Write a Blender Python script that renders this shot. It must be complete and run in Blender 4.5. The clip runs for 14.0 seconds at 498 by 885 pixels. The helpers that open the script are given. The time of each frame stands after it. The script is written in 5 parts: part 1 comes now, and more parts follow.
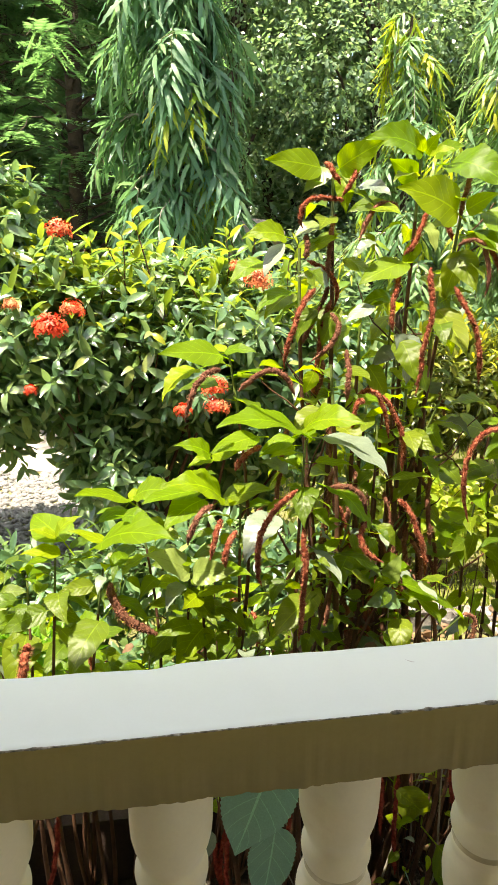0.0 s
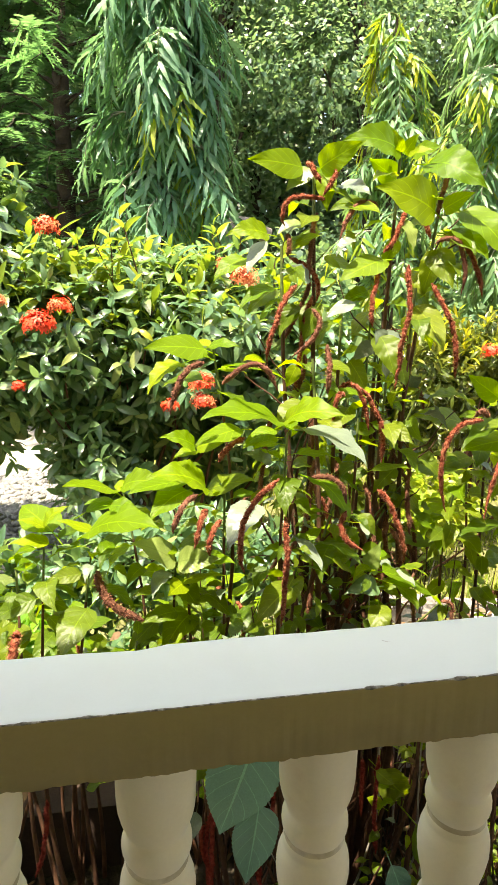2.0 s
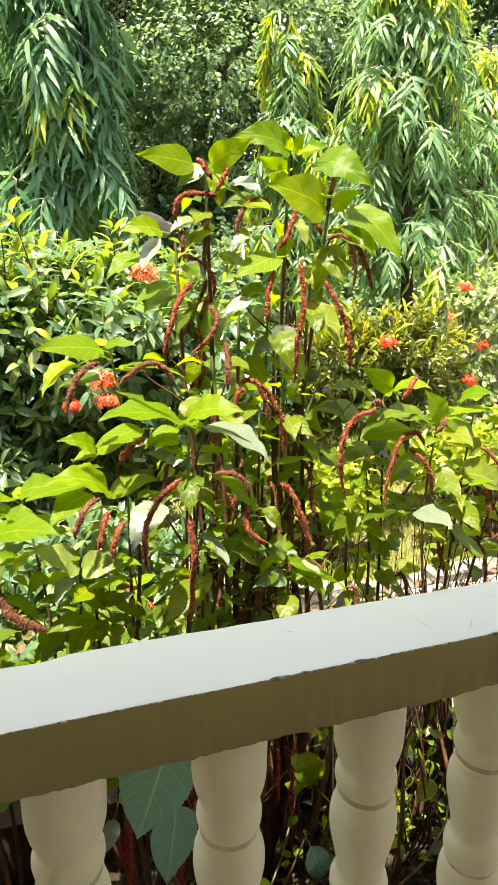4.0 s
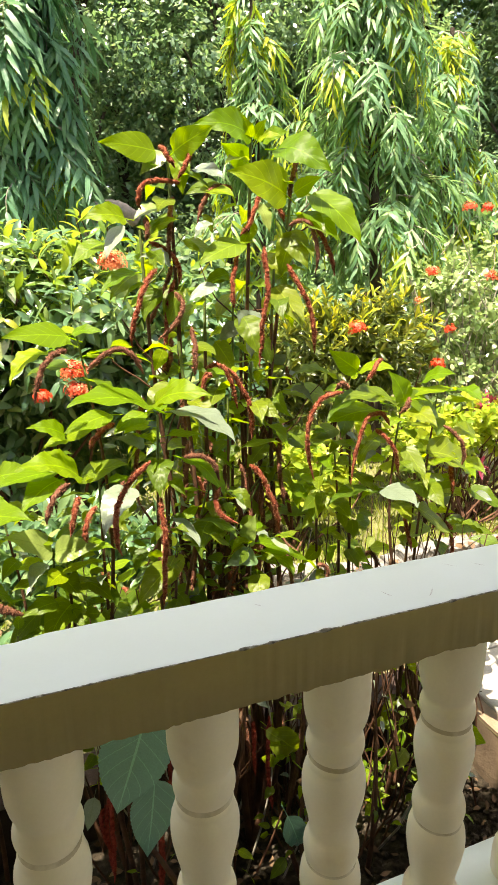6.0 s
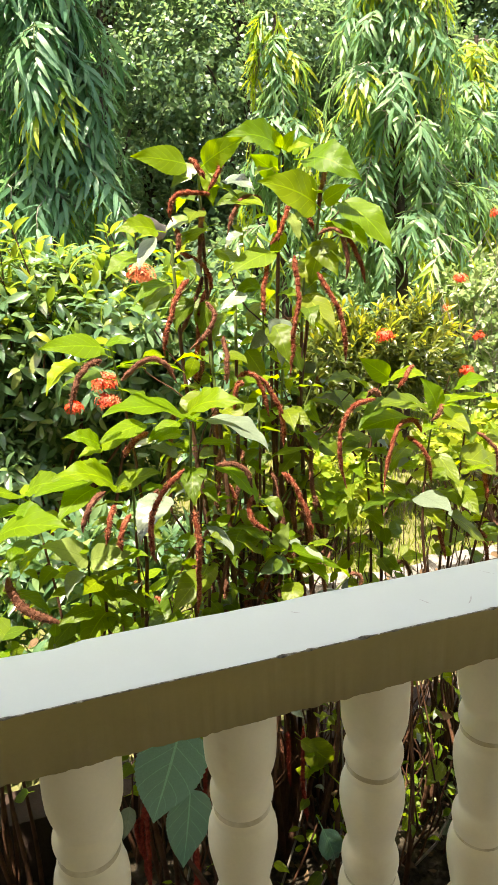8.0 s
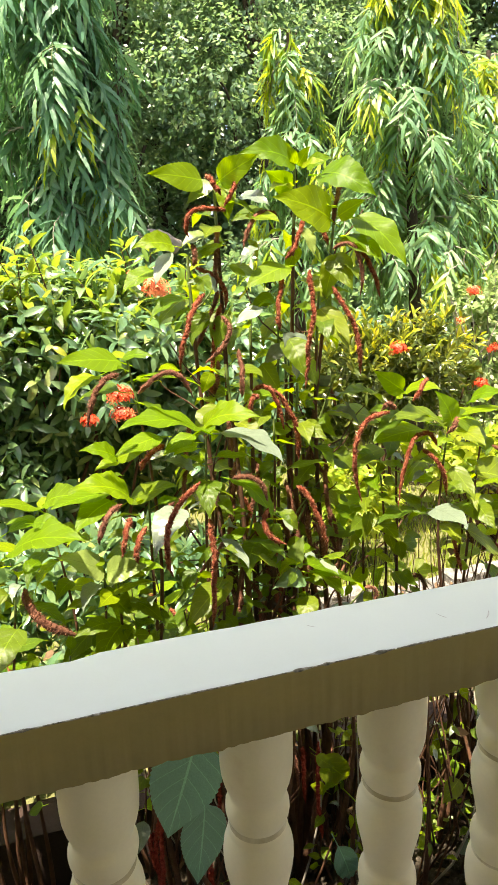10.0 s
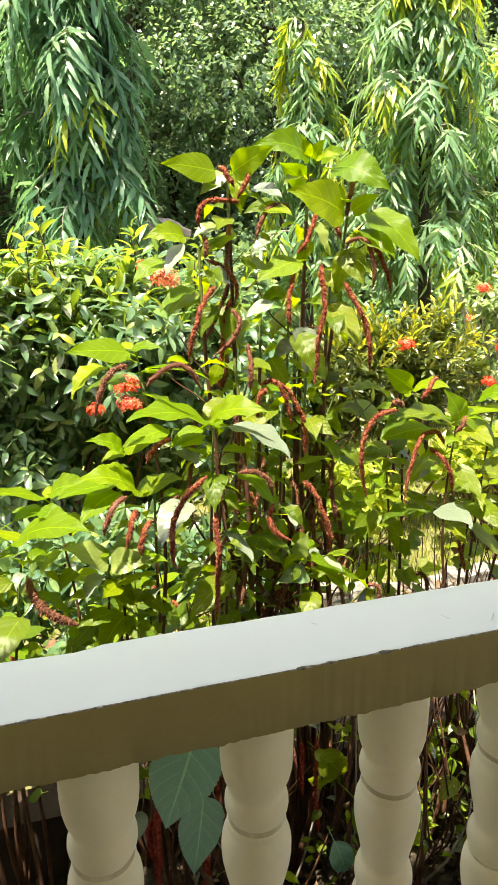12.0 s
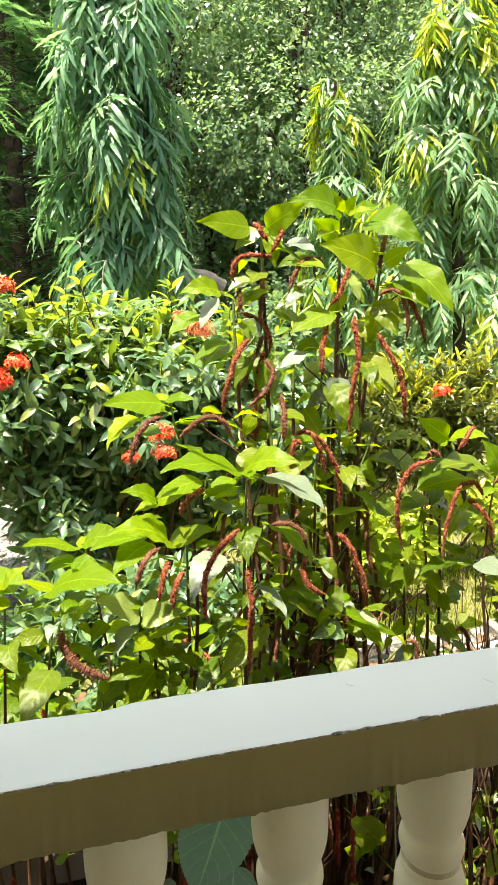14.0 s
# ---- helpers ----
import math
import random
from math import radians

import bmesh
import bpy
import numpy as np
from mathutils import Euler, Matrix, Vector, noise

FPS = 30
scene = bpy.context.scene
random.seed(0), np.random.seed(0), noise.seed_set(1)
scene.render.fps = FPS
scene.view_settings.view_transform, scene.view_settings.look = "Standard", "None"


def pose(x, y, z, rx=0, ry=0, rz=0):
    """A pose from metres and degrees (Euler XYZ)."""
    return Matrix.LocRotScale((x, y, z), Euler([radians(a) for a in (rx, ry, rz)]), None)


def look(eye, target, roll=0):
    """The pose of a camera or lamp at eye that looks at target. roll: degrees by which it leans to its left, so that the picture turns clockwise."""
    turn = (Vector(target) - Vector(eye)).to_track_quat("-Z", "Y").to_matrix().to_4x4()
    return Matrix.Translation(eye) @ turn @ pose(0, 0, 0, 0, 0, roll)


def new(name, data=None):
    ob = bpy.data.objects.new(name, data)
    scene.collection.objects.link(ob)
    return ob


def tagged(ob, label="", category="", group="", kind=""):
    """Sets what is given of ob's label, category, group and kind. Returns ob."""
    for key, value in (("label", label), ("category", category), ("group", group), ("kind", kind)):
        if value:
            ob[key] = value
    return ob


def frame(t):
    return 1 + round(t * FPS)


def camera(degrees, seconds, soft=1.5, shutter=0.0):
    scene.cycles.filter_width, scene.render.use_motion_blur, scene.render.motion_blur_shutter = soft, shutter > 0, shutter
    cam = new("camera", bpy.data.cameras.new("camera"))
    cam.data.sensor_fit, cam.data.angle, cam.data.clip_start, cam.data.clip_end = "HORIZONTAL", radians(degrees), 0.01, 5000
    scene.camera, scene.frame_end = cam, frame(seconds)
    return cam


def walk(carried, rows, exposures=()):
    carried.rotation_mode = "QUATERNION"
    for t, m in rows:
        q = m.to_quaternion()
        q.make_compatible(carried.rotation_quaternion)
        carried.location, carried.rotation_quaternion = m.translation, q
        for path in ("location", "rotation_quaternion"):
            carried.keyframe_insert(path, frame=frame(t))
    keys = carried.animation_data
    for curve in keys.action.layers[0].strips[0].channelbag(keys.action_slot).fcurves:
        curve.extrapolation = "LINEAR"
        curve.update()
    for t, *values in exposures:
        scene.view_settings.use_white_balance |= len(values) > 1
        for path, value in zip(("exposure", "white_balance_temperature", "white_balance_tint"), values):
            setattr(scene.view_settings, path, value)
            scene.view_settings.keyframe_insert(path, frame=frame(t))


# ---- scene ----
cam = camera(43.4, 14.0, soft=0.9)
PATH = [
    (0, (-0.03, -0.618, 1.39), (0.314, 1.296, 0.924), 1.1),
    (0.5, (-0.03, -0.641, 1.386), (0.356, 1.226, 0.78), 1.95),
    (1, (-0.035, -0.635, 1.386), (0.385, 1.208, 0.731), 2.38),
    (1.5, (-0.028, -0.632, 1.381), (0.39, 1.208, 0.718), 2.64),
    (2, (-0.025, -0.656, 1.387), (0.352, 1.251, 0.915), 1.21),
    (2.5, (-0.025, -0.667, 1.383), (0.372, 1.253, 0.986), 1.25),
    (3, (-0.027, -0.672, 1.385), (0.411, 1.242, 1.003), 0.29),
    (3.5, (-0.012, -0.661, 1.393), (0.564, 1.206, 0.966), 1.14),
    (5.8, (0.01, -0.684, 1.387), (0.72, 1.105, 0.844), -0.1),
    (5.9, (0.023, -0.69, 1.385), (0.709, 1.114, 0.859), -0.7),
    (6, (0.003, -0.695, 1.387), (0.712, 1.102, 0.87), -0.2),
    (6.5, (0.006, -0.699, 1.386), (0.753, 1.082, 0.868), -0.4),
    (7, (-0.001, -0.703, 1.388), (0.695, 1.11, 0.91), -1.5),
    (7.5, (-0.003, -0.705, 1.384), (0.668, 1.117, 0.903), -2.2),
    (8, (-0.012, -0.693, 1.381), (0.625, 1.14, 0.9), -1.3),
    (10.3, (-0.022, -0.695, 1.386), (0.574, 1.162, 0.946), -1.3),
    (10.5, (-0.026, -0.687, 1.388), (0.559, 1.168, 0.923), -0.7),
    (11, (-0.026, -0.688, 1.388), (0.573, 1.161, 0.917), -0.5),
    (11.5, (-0.025, -0.689, 1.389), (0.584, 1.156, 0.912), -0.3),
    (12, (-0.024, -0.687, 1.39), (0.567, 1.165, 0.92), -0.1),
    (12.5, (-0.016, -0.691, 1.389), (0.62, 1.139, 0.89), -0.5),
    (13, (-0.014, -0.691, 1.39), (0.618, 1.141, 0.898), -0.3),
    (13.5, (-0.016, -0.691, 1.394), (0.591, 1.157, 0.928), -0.3),
    (14, (-0.02, -0.68, 1.403), (0.475, 1.229, 1.071), -0.6),
]
walk(cam, [(t, look(eye, target, roll)) for t, eye, target, roll in PATH], exposures=[(0.0, 1.95, 7650, 11.6), (1.0, 2.06, 7650, 11.6), (2.0, 2.05, 7600, 11.1), (3.5, 2.02, 7600, 11.1), (6.0, 1.95, 7650, 11.6),
                                                                                  (8.0, 1.98, 7600, 11.1), (13.5, 1.99, 7600, 11.1), (14.0, 1.99, 7470, 9.0)])

# ---------------------------------------------------------------- world and sun
SUN_ELEVATION, SUN_AZIMUTH = radians(75), radians(-128)      # azimuth from +y towards +x
world = bpy.data.worlds.new("world")
scene.world = world
world.use_nodes = True
sky = world.node_tree.nodes.new("ShaderNodeTexSky")
sky.sky_type, sky.sun_disc = "NISHITA", False
sky.sun_elevation, sky.sun_rotation = SUN_ELEVATION, SUN_AZIMUTH
sky.dust_density, sky.ozone_density = 3.0, 0.8
background = world.node_tree.nodes["Background"]
background.inputs["Strength"].default_value = 0.135
world.node_tree.links.new(sky.outputs[0], background.inputs[0])

sun_data = bpy.data.lights.new("sun", "SUN")
sun_data.energy, sun_data.angle, sun_data.color = 5.0, radians(0.6), (1.0, 0.95, 0.86)
sun = new("sun", sun_data)
sun.matrix_world = look((math.sin(SUN_AZIMUTH) * math.cos(SUN_ELEVATION) * 20, math.cos(SUN_AZIMUTH) * math.cos(SUN_ELEVATION) * 20,
                         math.sin(SUN_ELEVATION) * 20), (0, 0, 0))

# ---------------------------------------------------------------- materials
def nodes_of(mat):
    mat.use_nodes = True
    return mat.node_tree.nodes, mat.node_tree.links, mat.node_tree.nodes["Principled BSDF"]


def math_node(nodes, links, op, a, b=0.0):
    n = nodes.new("ShaderNodeMath")
    n.operation = op
    for slot, value in zip(n.inputs, (a, b)):
        if isinstance(value, (int, float)):
            slot.default_value = value
        else:
            links.new(value, slot)
    return n.outputs[0]


def ramp_node(nodes, links, fac, stops):
    n = nodes.new("ShaderNodeValToRGB")
    while len(n.color_ramp.elements) < len(stops):
        n.color_ramp.elements.new(0.5)
    for e, (p, c) in zip(n.color_ramp.elements, stops):
        e.position, e.color = p, (*c, 1)
    links.new(fac, n.inputs[0])
    return n.outputs[0]


def noise_node(nodes, links, scale, detail=4.0, rough=0.6, coords="Object"):
    co = nodes.new("ShaderNodeTexCoord")
    n = nodes.new("ShaderNodeTexNoise")
    n.inputs["Scale"].default_value, n.inputs["Detail"].default_value, n.inputs["Roughness"].default_value = scale, detail, rough
    links.new(co.outputs[coords], n.inputs["Vector"])
    return n.outputs["Fac"]


def mix_node(nodes, links, kind, fac, a, b):
    n = nodes.new("ShaderNodeMix")
    n.data_type, n.blend_type = "RGBA", kind
    for slot, value in ((n.inputs[0], fac), (n.inputs[6], a), (n.inputs[7], b)):
        if isinstance(value, (int, float)):
            slot.default_value = value
        elif isinstance(value, tuple):
            slot.default_value = (*value, 1)
        else:
            links.new(value, slot)
    return n.outputs[2]


def bump_node(nodes, links, height, strength, distance=0.01):
    n = nodes.new("ShaderNodeBump")
    n.inputs["Strength"].default_value, n.inputs["Distance"].default_value = strength, distance
    links.new(height, n.inputs["Height"])
    return n.outputs[0]


def surface(name, stops, scale, rough=0.7, fine=60.0, bump=0.3, distance=0.004, spec=0.4, grainy=0.6):
    """Mottled solid surface: broad stains from the ramp, fine grain in tone and relief."""
    mat = bpy.data.materials.new(name)
    nodes, links, bsdf = nodes_of(mat)
    broad = noise_node(nodes, links, scale, 5)
    grain = noise_node(nodes, links, fine, 6, 0.7)
    col = ramp_node(nodes, links, broad, stops)
    tone = ramp_node(nodes, links, grain, [(0.3, (0.72, 0.72, 0.72)), (0.7, (1.1, 1.1, 1.1))])
    links.new(mix_node(nodes, links, "MULTIPLY", grainy, col, tone), bsdf.inputs["Base Color"])
    bsdf.inputs["Roughness"].default_value = rough
    bsdf.inputs["Specular IOR Level"].default_value = spec
    links.new(bump_node(nodes, links, grain, bump, distance), bsdf.inputs["Normal"])
    return mat


def leaf_material(name, stops, through_col, rough=0.4, translucent=0.4, veins=9.0, vein_tone=1.35, spec=0.5, blotch=25.0, quilted=0.0, midrib=0.018, through_vein=0.75):
    """Leaf: tone by the leaf, blotches, veins along the leaf's own coordinates, and light that comes through."""
    mat = bpy.data.materials.new(name)
    nodes, links, bsdf = nodes_of(mat)
    geo, info = nodes.new("ShaderNodeNewGeometry"), nodes.new("ShaderNodeObjectInfo")
    pick = math_node(nodes, links, "FRACT", math_node(nodes, links, "ADD", geo.outputs["Random Per Island"], info.outputs["Random"]))
    col = ramp_node(nodes, links, pick, stops)
    mott = noise_node(nodes, links, blotch, 3)
    col = mix_node(nodes, links, "MULTIPLY", 0.55, col, ramp_node(nodes, links, mott, [(0.3, (0.65, 0.7, 0.6)), (0.7, (1.15, 1.1, 1.0))]))
    uv = nodes.new("ShaderNodeUVMap")
    uv.uv_map = "UVMap"
    split = nodes.new("ShaderNodeSeparateXYZ")
    links.new(uv.outputs[0], split.inputs[0])
    side = math_node(nodes, links, "ABSOLUTE", math_node(nodes, links, "SUBTRACT", split.outputs[1], 0.5))
    mid = math_node(nodes, links, "LESS_THAN", side, midrib)
    line = math_node(nodes, links, "FRACT", math_node(nodes, links, "SUBTRACT", math_node(nodes, links, "MULTIPLY", split.outputs[0], veins),
                                                     math_node(nodes, links, "MULTIPLY", side, veins * 0.55)))
    rib = math_node(nodes, links, "LESS_THAN", line, 0.055)
    vein = math_node(nodes, links, "MAXIMUM", mid, math_node(nodes, links, "MULTIPLY", rib, 0.7))
    speckle = ramp_node(nodes, links, noise_node(nodes, links, blotch * 6, 4, 0.7), [(0.35, (0.74, 0.76, 0.70)), (0.65, (1.14, 1.12, 1.05))])
    col = mix_node(nodes, links, "MULTIPLY", 0.6, col, speckle)
    veined = mix_node(nodes, links, "MULTIPLY", vein, col, (vein_tone, vein_tone, vein_tone * 0.9))
    links.new(veined, bsdf.inputs["Base Color"])
    bsdf.inputs["Roughness"].default_value = rough
    bsdf.inputs["Specular IOR Level"].default_value = spec
    quilt = math_node(nodes, links, "COSINE", math_node(nodes, links, "MULTIPLY", line, 6.2832))
    relief = math_node(nodes, links, "ADD", math_node(nodes, links, "MULTIPLY", quilt, -0.5), noise_node(nodes, links, 60.0, 3))
    if quilted:
        links.new(bump_node(nodes, links, relief, quilted, 0.0012), bsdf.inputs["Normal"])
    thin = nodes.new("ShaderNodeBsdfTranslucent")
    lit = mix_node(nodes, links, "MULTIPLY", 1.0, ramp_node(nodes, links, pick, [(0.0, (0.75, 0.85, 0.7)), (1.0, (1.1, 1.0, 1.0))]), through_col)
    links.new(mix_node(nodes, links, "MULTIPLY", vein, lit, (through_vein, through_vein, through_vein * 0.8)), thin.inputs[0])
    mix = nodes.new("ShaderNodeMixShader")
    mix.inputs[0].default_value = translucent
    links.new(bsdf.outputs[0], mix.inputs[1])
    links.new(thin.outputs[0], mix.inputs[2])
    links.new(mix.outputs[0], nodes["Material Output"].inputs[0])
    return mat


PAINT = surface("white_paint", [(0.2, (0.640, 0.688, 0.625)), (0.5, (0.690, 0.745, 0.695)), (0.8, (0.725, 0.78, 0.735))], 3, 0.5, 220, 0.03, 0.001, 0.4, 0.06)
BALUSTER_PAINT = surface("cream_paint", [(0.25, (0.74, 0.60, 0.42)), (0.42, (0.86, 0.76, 0.58)), (0.8, (0.90, 0.81, 0.65))], 6, 0.40, 150, 0.05, 0.001, 0.45, 0.12)
# Baluster groove brown: dirt, plus the grooves' shade painted into the colour
GROOVE_SHADE_DIRT = surface("groove_shade_dirt", [(0.34, (0.40, 0.31, 0.18)), (0.50, (0.56, 0.46, 0.31)), (0.64, (0.78, 0.69, 0.54))], 9, 0.5, 150, 0.1, 0.001, 0.4, 0.2)
# Darker olive for the handrail's sides and underside
OLIVE_SIDE = surface("olive_side", [(0.3, (0.305, 0.242, 0.105)), (0.6, (0.338, 0.268, 0.120)), (0.8, (0.374, 0.302, 0.142))], 6, 0.6, 120, 0.0, 0.001, 0.3, 0.2)
CHIP_SHADE_LINE = surface("chip_shade_plaster", [(0.35, (0.09, 0.085, 0.065)), (0.5, (0.24, 0.22, 0.18)), (0.66, (0.55, 0.54, 0.50))], 90, 0.9, 300, 0.6, 0.002)
SCUFF = surface("scuffed_paint", [(0.4, (0.46, 0.45, 0.42)), (0.6, (0.62, 0.62, 0.58))], 200, 0.8, 300, 0.2)
# Unseen porch surfaces: pale tones chosen to bounce light onto the balusters
PORCH_WALL = surface("porch_plaster", [(0.3, (0.72, 0.67, 0.56)), (0.7, (0.78, 0.74, 0.64))], 2, 0.8, 80, 0.2)
PORCH_FLOOR = surface("porch_floor", [(0.3, (0.55, 0.48, 0.40)), (0.7, (0.61, 0.55, 0.47))], 3, 0.5, 60, 0.2)
SOIL = surface("soil", [(0.3, (0.028, 0.022, 0.015)), (0.55, (0.075, 0.060, 0.042)), (0.75, (0.15, 0.128, 0.098))], 30, 0.95, 160, 1.0, 0.02, 0.1)
CONCRETE = surface("pale_concrete", [(0.25, (0.22, 0.20, 0.17)), (0.5, (0.36, 0.34, 0.30)), (0.75, (0.46, 0.44, 0.41))], 4, 0.85, 110, 0.5, 0.006)
# Near-black brown: the wall's shade is painted into its colour
DARK_WALL = surface("shade_toned_plaster", [(0.3, (0.021, 0.010, 0.007)), (0.6, (0.045, 0.025, 0.017)), (0.8, (0.077, 0.049, 0.035))], 7, 0.9, 80, 0.6, 0.008)
RUBBLE = surface("rubble_kerb", [(0.3, (0.09, 0.08, 0.07)), (0.5, (0.19, 0.18, 0.16)), (0.75, (0.32, 0.30, 0.28))], 18, 0.9, 70, 1.0, 0.012)
# Darkened brown: plant shade on the end wall painted into the colour
PLANTER = surface("planter_plaster", [(0.3, (0.10, 0.068, 0.042)), (0.6, (0.20, 0.145, 0.095)), (0.8, (0.30, 0.235, 0.165))], 6, 0.85, 80, 0.5, 0.006)
GROUND = surface("garden_ground", [(0.3, (0.10, 0.10, 0.04)), (0.5, (0.17, 0.17, 0.07)), (0.75, (0.26, 0.22, 0.14))], 1.5, 0.95, 50, 0.8, 0.02, 0.1)
GRAVEL = surface("gravel", [(0.3, (0.17, 0.165, 0.16)), (0.7, (0.38, 0.375, 0.36))], 8, 0.9, 70, 1.0, 0.02)
BARK = surface("bark", [(0.3, (0.030, 0.021, 0.015)), (0.6, (0.072, 0.052, 0.038)), (0.8, (0.12, 0.094, 0.074))], 9, 0.9, 55, 0.9, 0.015, 0.2)
PALE_BARK = surface("pale_bark", [(0.3, (0.24, 0.19, 0.15)), (0.7, (0.46, 0.40, 0.34))], 8, 0.9, 60, 0.8, 0.01, 0.2)
STEM = surface("stem", [(0.3, (0.052, 0.024, 0.013)), (0.7, (0.130, 0.062, 0.034))], 18, 0.8, 90, 0.6, 0.006, 0.2)
GREEN_STEM = surface("green_stem", [(0.3, (0.065, 0.10, 0.02)), (0.7, (0.13, 0.17, 0.04))], 30, 0.6, 120, 0.3)
TWIG = surface("grey_twig", [(0.3, (0.20, 0.17, 0.13)), (0.7, (0.40, 0.36, 0.30))], 20, 0.85, 90, 0.4)
CATKIN = surface("red_catkin", [(0.35, (0.14, 0.028, 0.015)), (0.5, (0.29, 0.075, 0.040)), (0.68, (0.45, 0.18, 0.10))], 140, 0.9, 500, 1.0, 0.004, 0.1)
FUZZ = surface("catkin_fuzz", [(0.35, (0.29, 0.085, 0.045)), (0.65, (0.55, 0.28, 0.17))], 95, 0.95, 400, 0.3, 0.002, 0.1)
DEEP_CATKIN = surface("deep_red_catkin", [(0.35, (0.14, 0.018, 0.012)), (0.65, (0.34, 0.06, 0.04))], 120, 0.9, 400, 1.0, 0.004, 0.1)
OLD_CATKIN = surface("brown_catkin", [(0.3, (0.11, 0.048, 0.03)), (0.6, (0.23, 0.10, 0.065)), (0.75, (0.36, 0.19, 0.13))], 30, 0.95, 400, 1.0, 0.004, 0.1)
PETAL = surface("red_petal", [(0.3, (0.68, 0.040, 0.012)), (0.6, (0.83, 0.075, 0.020)), (0.8, (0.88, 0.14, 0.05))], 40, 0.6, 200, 0.2)
ORANGE_PETAL = surface("orange_petal", [(0.3, (0.70, 0.14, 0.05)), (0.6, (0.80, 0.26, 0.10)), (0.8, (0.82, 0.36, 0.18))], 40, 0.6, 200, 0.2)

LEAF_YOUNG = leaf_material("young_leaf", [(0.0, (0.085, 0.170, 0.007)), (0.5, (0.138, 0.225, 0.008)), (1.0, (0.215, 0.285, 0.010))], (0.37, 0.52, 0.006), 0.44, 0.50, 6.5, 1.6, 0.20, quilted=0.32, through_vein=1.5)
LEAF_MATURE = leaf_material("mature_leaf", [(0.0, (0.052, 0.100, 0.012)), (0.5, (0.088, 0.145, 0.013)), (1.0, (0.142, 0.190, 0.018))], (0.32, 0.44, 0.008), 0.36, 0.44, 6.5, 1.6, 0.28, quilted=0.32, through_vein=1.5)
# Pale grey-green copy: sun glare on leaf faces painted into the colour
LEAF_GLARE = leaf_material("glare_leaf", [(0.0, (0.13, 0.17, 0.13)), (0.6, (0.175, 0.22, 0.175)), (1.0, (0.23, 0.27, 0.22))], (0.14, 0.19, 0.07), 0.34, 0.15, 7, 0.85, 0.5, quilted=0.2)
LEAF_OLIVE = leaf_material("olive_leaf", [(0.0, (0.075, 0.125, 0.008)), (0.6, (0.115, 0.165, 0.010)), (1.0, (0.165, 0.205, 0.014))], (0.32, 0.44, 0.008), 0.42, 0.45, 6.5, 1.6, 0.30, quilted=0.32, through_vein=1.5)
# Sky reflection on shaded hanging leaves, painted in as blue-green
LEAF_SKYLIT = leaf_material("skylit_leaf", [(0.0, (0.13, 0.29, 0.24)), (1.0, (0.155, 0.33, 0.265))], (0.08, 0.18, 0.09), 0.34, 0.08, 6, 1.75, 0.9, 60.0, quilted=0.4)
IXORA_LEAF = leaf_material("ixora_leaf", [(0.0, (0.060, 0.130, 0.075)), (0.55, (0.105, 0.205, 0.105)), (0.9, (0.175, 0.265, 0.125)), (1.0, (0.31, 0.36, 0.12))], (0.30, 0.48, 0.15), 0.25, 0.36, 6, 1.25, 0.9)
IXORA_TIP = leaf_material("ixora_tip_leaf", [(0.0, (0.10, 0.19, 0.02)), (0.7, (0.17, 0.26, 0.022)), (1.0, (0.34, 0.34, 0.03))], (0.38, 0.50, 0.04), 0.32, 0.42, 6, 1.2, 0.45)
ASHOKA_LEAF = leaf_material("weeping_leaf", [(0.0, (0.075, 0.185, 0.115)), (0.6, (0.118, 0.250, 0.150)), (1.0, (0.18, 0.31, 0.16))], (0.24, 0.48, 0.18), 0.40, 0.42, 7, 1.3, 0.4, quilted=0.25, midrib=0.04, through_vein=1.2)
ASHOKA_PALE = leaf_material("weeping_pale_leaf", [(0.0, (0.085, 0.19, 0.105)), (0.6, (0.135, 0.265, 0.145)), (1.0, (0.22, 0.34, 0.16))], (0.32, 0.55, 0.17), 0.42, 0.44, 7, 1.3, 0.4, quilted=0.25, midrib=0.04, through_vein=1.2)
ASHOKA_YOUNG = leaf_material("weeping_young_leaf", [(0.0, (0.17, 0.30, 0.03)), (0.6, (0.32, 0.42, 0.04)), (1.0, (0.50, 0.48, 0.04))], (0.55, 0.66, 0.03), 0.40, 0.50, 5, 1.2, 0.6, midrib=0.04, through_vein=1.2)
CROTON_TIP = leaf_material("croton_tip_leaf", [(0.0, (0.20, 0.28, 0.02)), (0.6, (0.44, 0.44, 0.025)), (1.0, (0.62, 0.53, 0.03))], (0.50, 0.50, 0.03), 0.35, 0.35, 5, 1.3)
CROTON_LEAF = leaf_material("croton_leaf", [(0.0, (0.050, 0.075, 0.014)), (0.7, (0.085, 0.120, 0.018)), (1.0, (0.22, 0.22, 0.026))], (0.20, 0.24, 0.026), 0.35, 0.30, 5, 1.4)
HEDGE_LEAF = leaf_material("hedge_leaf", [(0.0, (0.12, 0.21, 0.025)), (0.6, (0.26, 0.36, 0.035)), (1.0, (0.44, 0.46, 0.06))], (0.58, 0.68, 0.06), 0.4, 0.45, 4, 1.2)
GROUNDCOVER = leaf_material("groundcover_leaf", [(0.0, (0.06, 0.15, 0.012)), (0.6, (0.10, 0.23, 0.016)), (1.0, (0.17, 0.31, 0.02))], (0.22, 0.50, 0.015), 0.4, 0.42, 5, 1.3, 0.4)
PALE_LEAF = leaf_material("pale_leaf", [(0.0, (0.10, 0.18, 0.06)), (0.4, (0.20, 0.29, 0.11)), (0.75, (0.34, 0.42, 0.22)), (1.0, (0.52, 0.58, 0.40))], (0.38, 0.52, 0.16), 0.30, 0.34, 4, 1.2)
